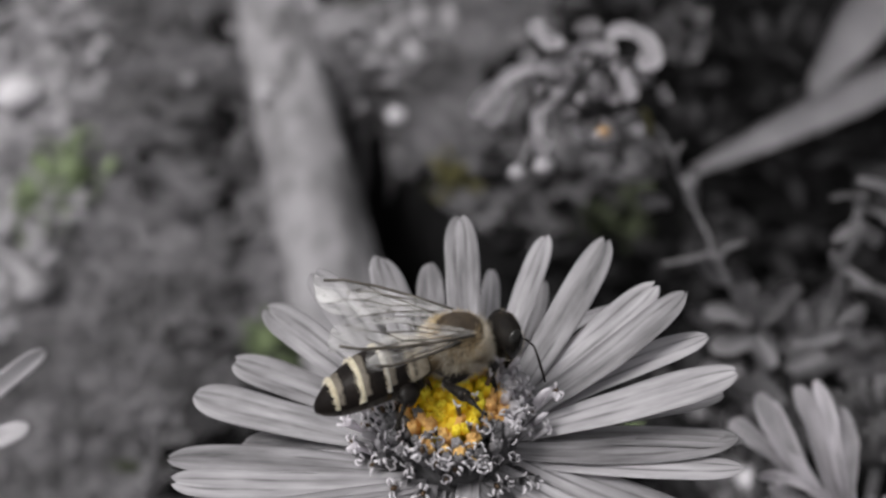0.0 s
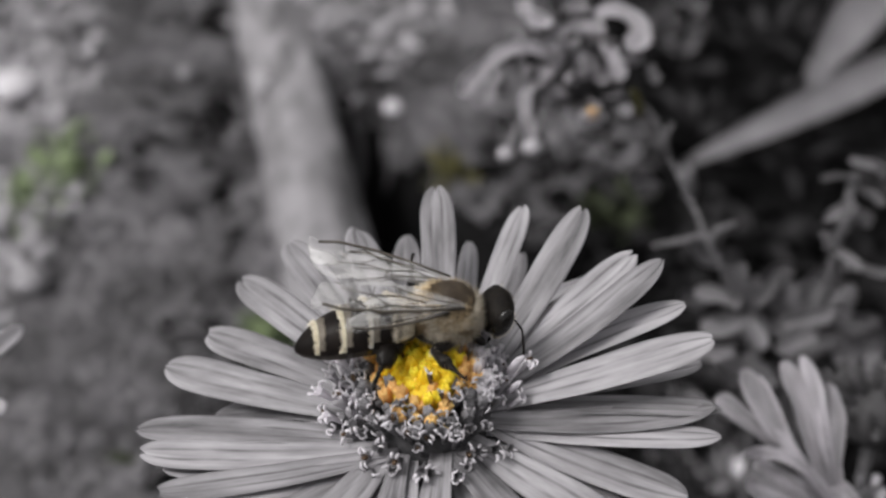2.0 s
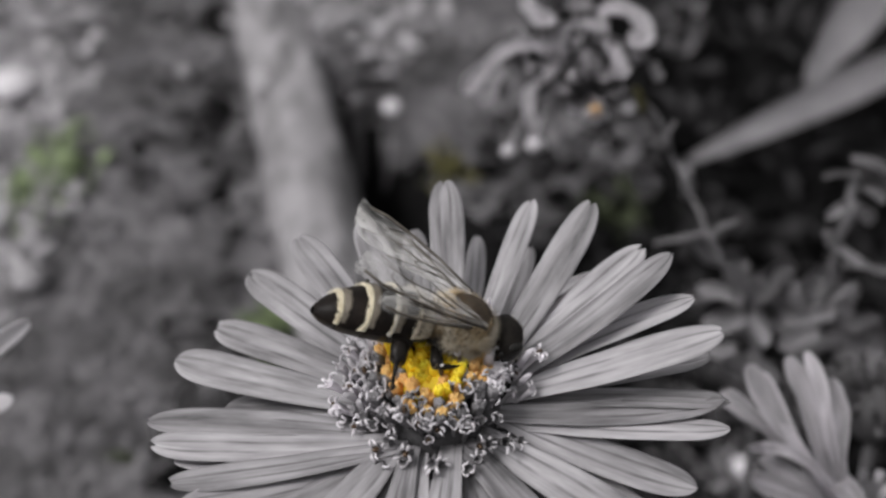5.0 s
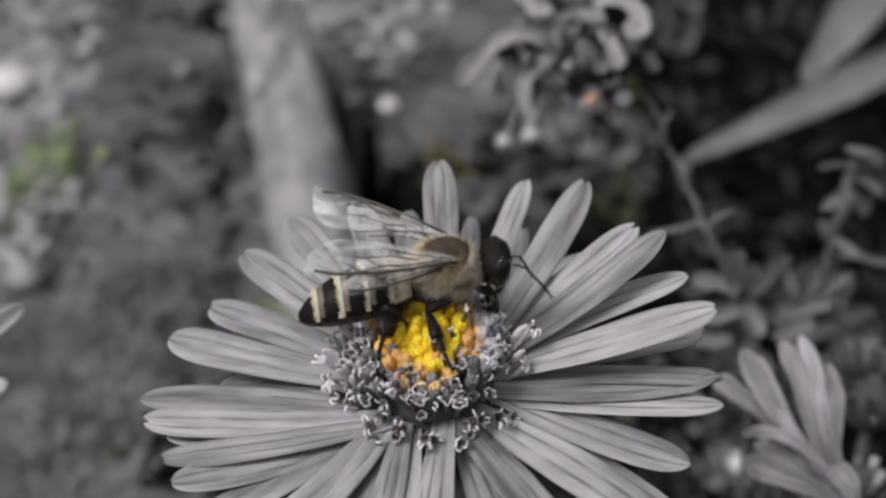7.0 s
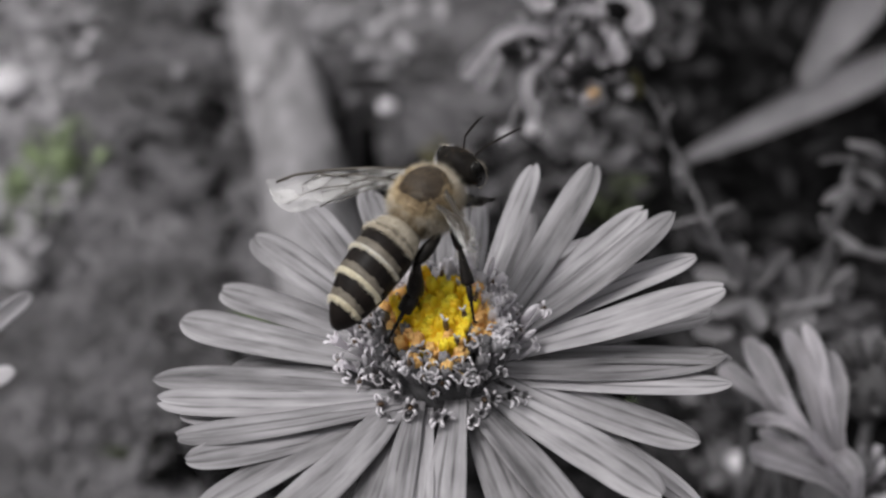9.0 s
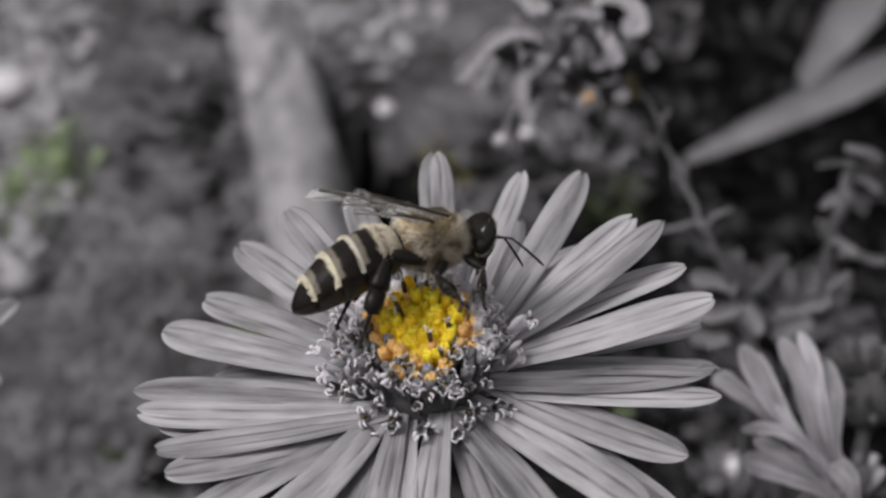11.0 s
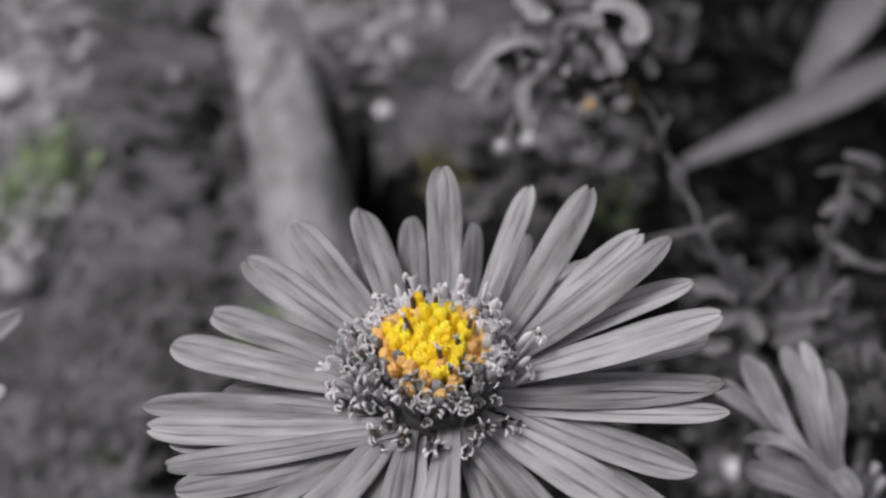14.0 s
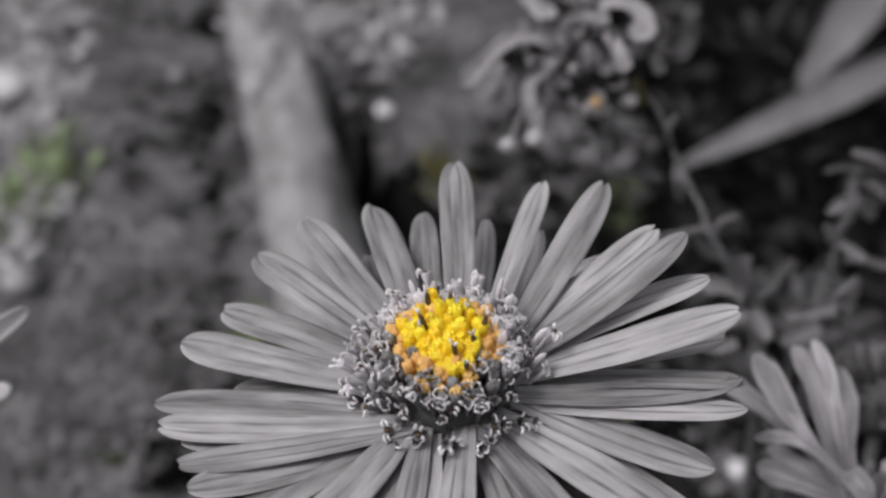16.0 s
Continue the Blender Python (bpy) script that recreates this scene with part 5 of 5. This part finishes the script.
    # the plates pale towards their hind margins, just before each band
    for k in (1, 2, 3, 4):
        bm = shell(cuts[k] + 0.018, cuts[k] - (0.034, 0.052, 0.050, 0.044)[k - 1], 1.038, 1.034, radians(6), radians(174), 3, 44, -0.02)
        part("plate_margin", bm, MARGIN, abdomen, "greyish brown hind margin of a plate")
    # head
    head = bmesh.new()
    ball(head, (0, 0, 0), (0.0011, 0.0018, 0.0016), 20, 14, rough=0.05)
    for p in head.verts:
        if p.co.z < 0:
            p.co.y *= 1 + p.co.z / 0.0015 * 0.45
            p.co.x += -p.co.z * 0.25
    head = part("head", head, HEAD, bee, "black head", pose(0.0032, 0, -0.0004, 0, 18, 0))
    antennae = []
    for side in (1, -1):
        bm = bmesh.new()
        ball(bm, (0.0001, side * 0.00142, 0.00010), (0.00064, 0.00038, 0.0011), 16, 12)
        part("eye", bm, EYE, head, "glossy black eye")
        bm = bmesh.new()
        tube(bm, [(0, 0, 0), (0.0006, side * 0.0003, 0.0003), (0.0011, side * 0.0006, 0.0004)], [0.00008, 0.00007, 0.00007], 7)
        tube(bm, [(0.0011, side * 0.0006, 0.0004), (0.0019, side * 0.0009, 0.0001), (0.0028, side * 0.0012, -0.0003), (0.0034, side * 0.0014, -0.0006)],
             [0.00007, 0.00009, 0.00009, 0.00007], 7)
        antennae.append(part("antenna", bm, CHITIN, head, "thin elbowed antenna", Matrix.Translation((0.0008, side * 0.0004, 0.0002))))
    bm = bmesh.new()
    tube(bm, [(0.0007, 0, -0.0012), (0.0009, 0, -0.0017), (0.0008, 0, -0.0024)], [0.00042, 0.0003, 0.0001], 8)
    part("mouthparts", bm, CHITIN, head)
    bm = bmesh.new()

    def on_head(r):
        n = Vector((r.uniform(-0.3, 1), r.gauss(0, 0.6), r.gauss(0.3, 0.8))).normalized()
        return Vector((n.x * 0.00098, n.y * 0.0012, n.z * 0.0014)), n
    hairs(bm, rnd, 900, on_head, 0.00034, 0.000013)
    part("head_fur", bm, FUZZ_DARK, head, "short brown hair on the head")
    bm = bmesh.new()

    def on_face(r):
        side, a = r.choice((-1, 1)), r.gauss(-0.6, 0.9)
        if r.random() < 0.45:
            n = Vector((r.uniform(0.5, 1), r.gauss(0, 0.35), r.uniform(-0.8, 0.3))).normalized()
            return Vector((n.x * 0.00105, n.y * 0.0013, n.z * 0.0014)), n
        return (Vector((0.0001 + 0.00066 * math.cos(a), side * 0.00140, 0.0001 + 0.00112 * math.sin(a))),
                Vector((math.cos(a), side * 0.9, math.sin(a))).normalized())
    hairs(bm, rnd, 420, on_face, 0.00026, 0.000012)
    part("face_fur", bm, FUZZ_WHITE, head, "pale hair on the face and round the eyes")
    # wings, folded back
    wings = []
    for side in (1, -1):
        for hind in (False, True):
            ln, wd = (0.0068, 0.0023) if hind else (0.0097, 0.0030)
            bm = wing_bm(ln, wd, hind)
            for p in bm.verts:
                p.co.y *= side
            w = part("hind_wing" if hind else "fore_wing", bm, WING, bee, "clear veined wing")
            for line, r in VEIN_LINES[:4 if hind else 7]:
                part("vein", wing_vein(line, r, ln, wd, side), VEIN, w, "dark wing vein")
            wings.append((w, side, hind))
    # legs
    legs = []
    for side in (1, -1):
        for kind, hip, thick in (("fore", (0.0015, 0.0011, -0.0012), (0.00030, 0.00030, 0.00017)), ("middle", (0.0002, 0.0015, -0.0013), (0.00036, 0.00041, 0.00021)),
                                 ("hind", (-0.0012, 0.0017, -0.0011), (0.00040, 0.00068, 0.00044))):
            hip = Vector((hip[0], hip[1] * side, hip[2]))
            legs.append((leg_part(bee, kind, hip, thick), kind, side, hip))
    return bee, abdomen, head, antennae, wings, legs


BEE, BEE_ABDOMEN, BEE_HEAD, BEE_ANTENNAE, BEE_WINGS, BEE_LEGS = build_bee()


# ---- what moves ----
def wing_pose(side, hind, sweep, lift, twist=0.0):
    """sweep: degrees out from the body's line; lift: degrees up at the tip."""
    root = Vector((0.0006 if not hind else -0.0004, side * 0.0018, 0.0014 if not hind else 0.0012))
    return (Matrix.Translation(root) @ Matrix.Rotation(radians(-side * sweep), 4, "Z") @ Matrix.Rotation(radians(lift), 4, "Y")
            @ Matrix.Rotation(radians(side * twist), 4, "X"))


def motions():
    walk(BEE, [
        (0, pose(0.00062, 0.00113, 0.20917, -11.2, -1.0, 22.8)),
        (0.5, pose(0.00029, 0.00191, 0.20851, -10.0, -1.9, 22.6)),
        (1, pose(0.00050, 0.00214, 0.20824, -7.1, -0.9, 20.1)),
        (1.5, pose(0.00114, 0.00167, 0.20847, -7.0, 3.2, 17.9)),
        (2, pose(0.00175, 0.00198, 0.20813, -5.0, 3.7, 14.2)),
        (2.5, pose(0.00240, 0.00125, 0.20716, -2.0, 16.1, 10.6)),
        (3, pose(0.00240, 0.00125, 0.20693, -0.9, 21.4, 8.3)),
        (3.5, pose(0.00238, 0.00122, 0.20698, 0.8, 24.4, 3.2)),
        (4, pose(0.00206, 0.00113, 0.20714, 0.5, 26.0, 4.4)),
        (4.2, pose(0.00197, 0.00108, 0.20714, 0.8, 27.1, 6.6)),
        (6.5, pose(0.00205, 0.00151, 0.20757, -4.3, 15.8, 16.0)),
        (7, pose(0.00143, 0.00255, 0.20876, -7.4, -7.5, 11.4)),
        (7.5, pose(0.00143, 0.00238, 0.21186, -0.4, -12.0, 31.7)),
        (8, pose(0.00112, 0.00145, 0.21254, -6.8, -15.3, 27.5)),
        (8.5, pose(0.00008, 0.00177, 0.21203, -8.0, -15.0, 39.2)),
        (9, pose(-0.00044, 0.00240, 0.21286, -1.9, -22.3, 47.1)),
        (9.2, pose(-0.00038, 0.00254, 0.21282, -2.6, -22.0, 47.6)),
        (11.3, pose(0.00070, 0.00215, 0.21056, -32.0, 4.5, 16.5)),
        (11.5, pose(0.00004, 0.00242, 0.21133, -32.6, 2.8, 12.9)),
        (12, pose(-0.00040, 0.00319, 0.21152, -31.5, -10.6, 9.6)),
        (12.3, pose(-0.00060, 0.00395, 0.21200, -24.5, -17.5, 18.0)),
        (12.5, pose(-0.00099, 0.00411, 0.21234, -20.7, -21.1, 31.1)),
        (12.8, pose(-0.00148, 0.00417, 0.21430, -3.6, -25.7, 48.7)),
        (13, pose(-0.00245, 0.00457, 0.21522, -3.2, -27.2, 58.5)),
        (13.2, pose(-0.00170, 0.00662, 0.21641, 9.5, -29.0, 56.0)),
        (13.3, pose(-0.00116, 0.00840, 0.21679, 6.9, -31.6, 51.5)),
        (13.4, pose(-0.00092, 0.01095, 0.21761, 8.9, -34.5, 51.0)),
        (13.5, pose(-0.00053, 0.01404, 0.21859, 7.5, -36.9, 57.5)),
        (13.6, pose(-0.00111, 0.01605, 0.21919, -5.0, -15.5, 74.0)),
        (13.7, pose(-0.00139, 0.01953, 0.22194, -4.7, -28.2, 80.3)),
        (13.8, pose(-0.00126, 0.02169, 0.22460, -4.7, -28.4, 79.6)),
        (14, pose(-0.00062, 0.02705, 0.22963, -4.6, -35.2, 76.5)),
        (14.5, pose(0.00020, 0.03981, 0.24401, -4.5, -38.6, 79.8)),
        (16, pose(0.00031, 0.05792, 0.25941, -4.4, -43.7, 78.1)),
    ])
    # the aster sways a little, in millimetres
    walk(ASTER, [(t, pose(x / 1000, y / 1000, 0.2 + z / 1000)) for t, x, y, z in (
        (0, -0.04, 0.09, 0.11), (0.5, -0.06, 0.08, 0.11), (1, -0.05, 0.11, 0.14), (1.5, -0.02, 0.06, 0.08), (2, -0.10, 0.01, 0.01),
        (2.5, -0.01, 0.02, 0.03), (3, 0.00, 0.03, 0.04), (3.5, -0.03, 0.00, 0.00), (4, -0.08, 0.01, 0.02), (6.5, -0.06, 0.01, 0.01),
        (7, -0.05, 0.03, 0.04), (7.5, -0.06, 0.06, 0.07), (8, 0.03, 0.04, 0.05), (8.5, -0.07, 0.05, 0.06), (9, -0.02, 0.05, 0.07),
        (11.5, -0.20, 0.05, 0.07), (12, -0.04, 0.01, 0.01), (12.5, -0.01, 0.03, 0.04), (13, -0.01, 0.03, 0.04), (13.5, 0.16, -0.09, -0.11),
        (14, 0.00, -0.01, -0.02), (14.5, 0.00, 0.00, 0.00), (15, 0.13, -0.04, -0.05), (15.5, 0.01, -0.01, -0.01), (16, 0.06, -0.01, -0.01),
    )])
    # the hind body bends against the thorax
    home, joint = Matrix.Translation((-0.0022, 0, -0.0003)), Matrix.Translation((-0.0018, 0, 0.0003))
    walk(BEE_ABDOMEN, [(t, home @ joint @ pose(0, 0, 0, 0, bend, 0) @ joint.inverted()) for t, bend in ABDOMEN_BEND])
    walk(BEE_HEAD, [(t, pose(0.0032, 0, -0.0004, 0, nod, turn)) for t, nod, turn in HEAD_TURN])
    for antenna, side in zip(BEE_ANTENNAE, (1, -1)):
        spot = antenna.matrix_basis.translation.copy()
        walk(antenna, [(t, Matrix.Translation(spot) @ Matrix.Rotation(radians(down + 6 * side), 4, "Y")) for t, down in ANTENNA_DROP])
    for w, side, hind in BEE_WINGS:
        rows = []
        for t, left, left_up, left_twist, right, right_up, right_twist in WING_REST:
            sweep, rise, twist = (left, left_up, left_twist) if side > 0 else (right, right_up, right_twist)
            rows.append((t, wing_pose(side, hind, sweep + (12 if hind else 0), rise - (4 if hind else 0), twist)))
        # beating from just before the take-off on
        rows += [(12.4 + k / 30, wing_pose(side, hind, 86, (8, 84, 78, 8, -68, -62)[k % 6], -66)) for k in range(49)]
        rows += [(16.0, wing_pose(side, hind, 82, -24, -40))]
        walk(w, rows)
    for (leg, shin, foot, brush), kind, side, hip in BEE_LEGS:
        thigh_long, shin_long, _ = LEG_SIZES[kind]
        rows, shin_rows, foot_rows = [], [], []
        for t, swing, splay, knee, ankle in LEG_JOINTS[kind]:
            off = 6 if side > 0 else 0
            rows.append((t, Matrix.Translation(hip) @ pose(0, 0, 0, -side * splay) @ pose(0, 0, 0, 0, swing + off)))
            at_knee = Matrix.Translation((0, 0, -thigh_long)) @ pose(0, 0, 0, 0, knee - off)
            shin_rows.append((t, at_knee))
            foot_rows.append((t, at_knee @ Matrix.Translation((0, 0, -shin_long)) @ pose(0, 0, 0, 0, ankle)))
        walk(leg, rows)
        walk(shin, shin_rows)
        walk(brush, shin_rows)
        walk(foot, foot_rows)


# seconds and degrees: bend of the hind body; nod and turn of the head; sweep, lift and twist of the wings (its left, its right)
ABDOMEN_BEND = ((0, 1.1), (2, 3.1), (4, 3.5), (7, 5.7), (7.5, -4.6), (8, -10.0), (8.5, -5.3), (9, 1.1), (11.5, -19.9), (12, -51.5), (12.5, 10.0), (13, 8.9), (13.5, 7.1), (16, 4.2))
HEAD_TURN = ((0, 18, 0), (4.2, 30, 0), (6.5, 30, 0), (7.5, 10, 0), (9.2, 0, 0), (11.5, 32, -16), (12, 30, -20), (12.5, 16, -6), (13.0, 5, 0), (16, 5, 0))
ANTENNA_DROP = ((0, 48), (4.2, 44), (6.5, 44), (7.0, 20), (7.5, -8), (9.2, -8), (11.3, 4), (12.0, -6), (12.5, -4), (16, -4))
WING_REST = ((0, 39, 11, 30, 2, 13, -24), (1, 40, 5, 30, -1, 10, -24), (2, 27, 9, 30, -4, 6, -24), (3, 40, 5, 30, -9, 5, -24), (4, 43, 4, 30, -9, 6, -24),
             (6.5, 46, 5, 30, -9, 7, -24), (7.0, 34, 17, 30, 4, 12, -24), (7.5, 40, 7, 30, 15, 11, -24), (8.0, 27, 0, 30, 13, 4, -24), (8.5, 40, 0, 30, 7, 8, -24),
             (8.75, 50, 0, 25, 36, 18, 28), (9.0, 57, 0, 20, 61, 30, 80), (9.2, 57, 0, 20, 61, 30, 80), (10.2, 60, 14, 10, 46, 18, 40), (11.3, 58, 9, 0, 40, 18, -17),
             (11.5, 59, 5, 0, 37, 18, -14), (12.0, 53, 13, 0, -29, 10, 11), (12.3, 60, 40, 0, 60, 30, 0))
# of each kind of leg: seconds, then the thigh's swing and splay, the bend of the knee and of the ankle
LEG_JOINTS = {
    "fore": ((0, -34, 32, 48, -21), (2, -32, 21, 64, -41), (7, -54, 11, 62, -9), (8, -23, 44, -19, 1), (9, -26, 15, -16, 3), (11.5, -29, -63, 63, -10), (12, -13, -66, 24, 0), (12.5, 30, -26, -5, -1), (13, -67, 4, 75, 17), (16, -67, 4, 75, 17)),
    "middle": ((0, 80, -92, -98, 13), (1, 69, -98, -87, 3), (2, 60, -105, -71, 1), (3, 91, -119, -91, -8), (4, 117, -78, -114, -120), (6.5, 121, -77, -119, -19), (7, 74, -69, -79, -3), (7.5, 53, -24, -44, 16), (8, 50, -50, -31, 19), (8.5, 54, -18, -44, 10), (9, 30, -35, 1, 5), (11.5, 43, -76, -48, 2), (12, 35, -75, -47, 1), (12.5, 58, -80, -26, -15), (13, 55, -34, -10, 2), (16, 55, -34, -10, 2)),
    "hind": ((0, 155, -75, -115, -3), (1, 145, -79, -108, -8), (2, 147, -81, -107, -10), (3, 140, -81, -99, -18), (4, 139, -76, -106, -20), (6.5, 139, -79, -87, -31), (7, 130, -82, -99, -10), (7.5, 121, -27, -90, 24), (8, 111, -9, -88, 27), (8.5, 129, 7, -107, 28), (9, 83, 6, -60, 43), (11.5, 130, -25, -100, -13), (12, 146, -47, -113, -24), (12.5, 144, -72, -92, -14), (13, 146, -15, -91, 10), (16, 146, -15, -91, 10)),
}
motions()
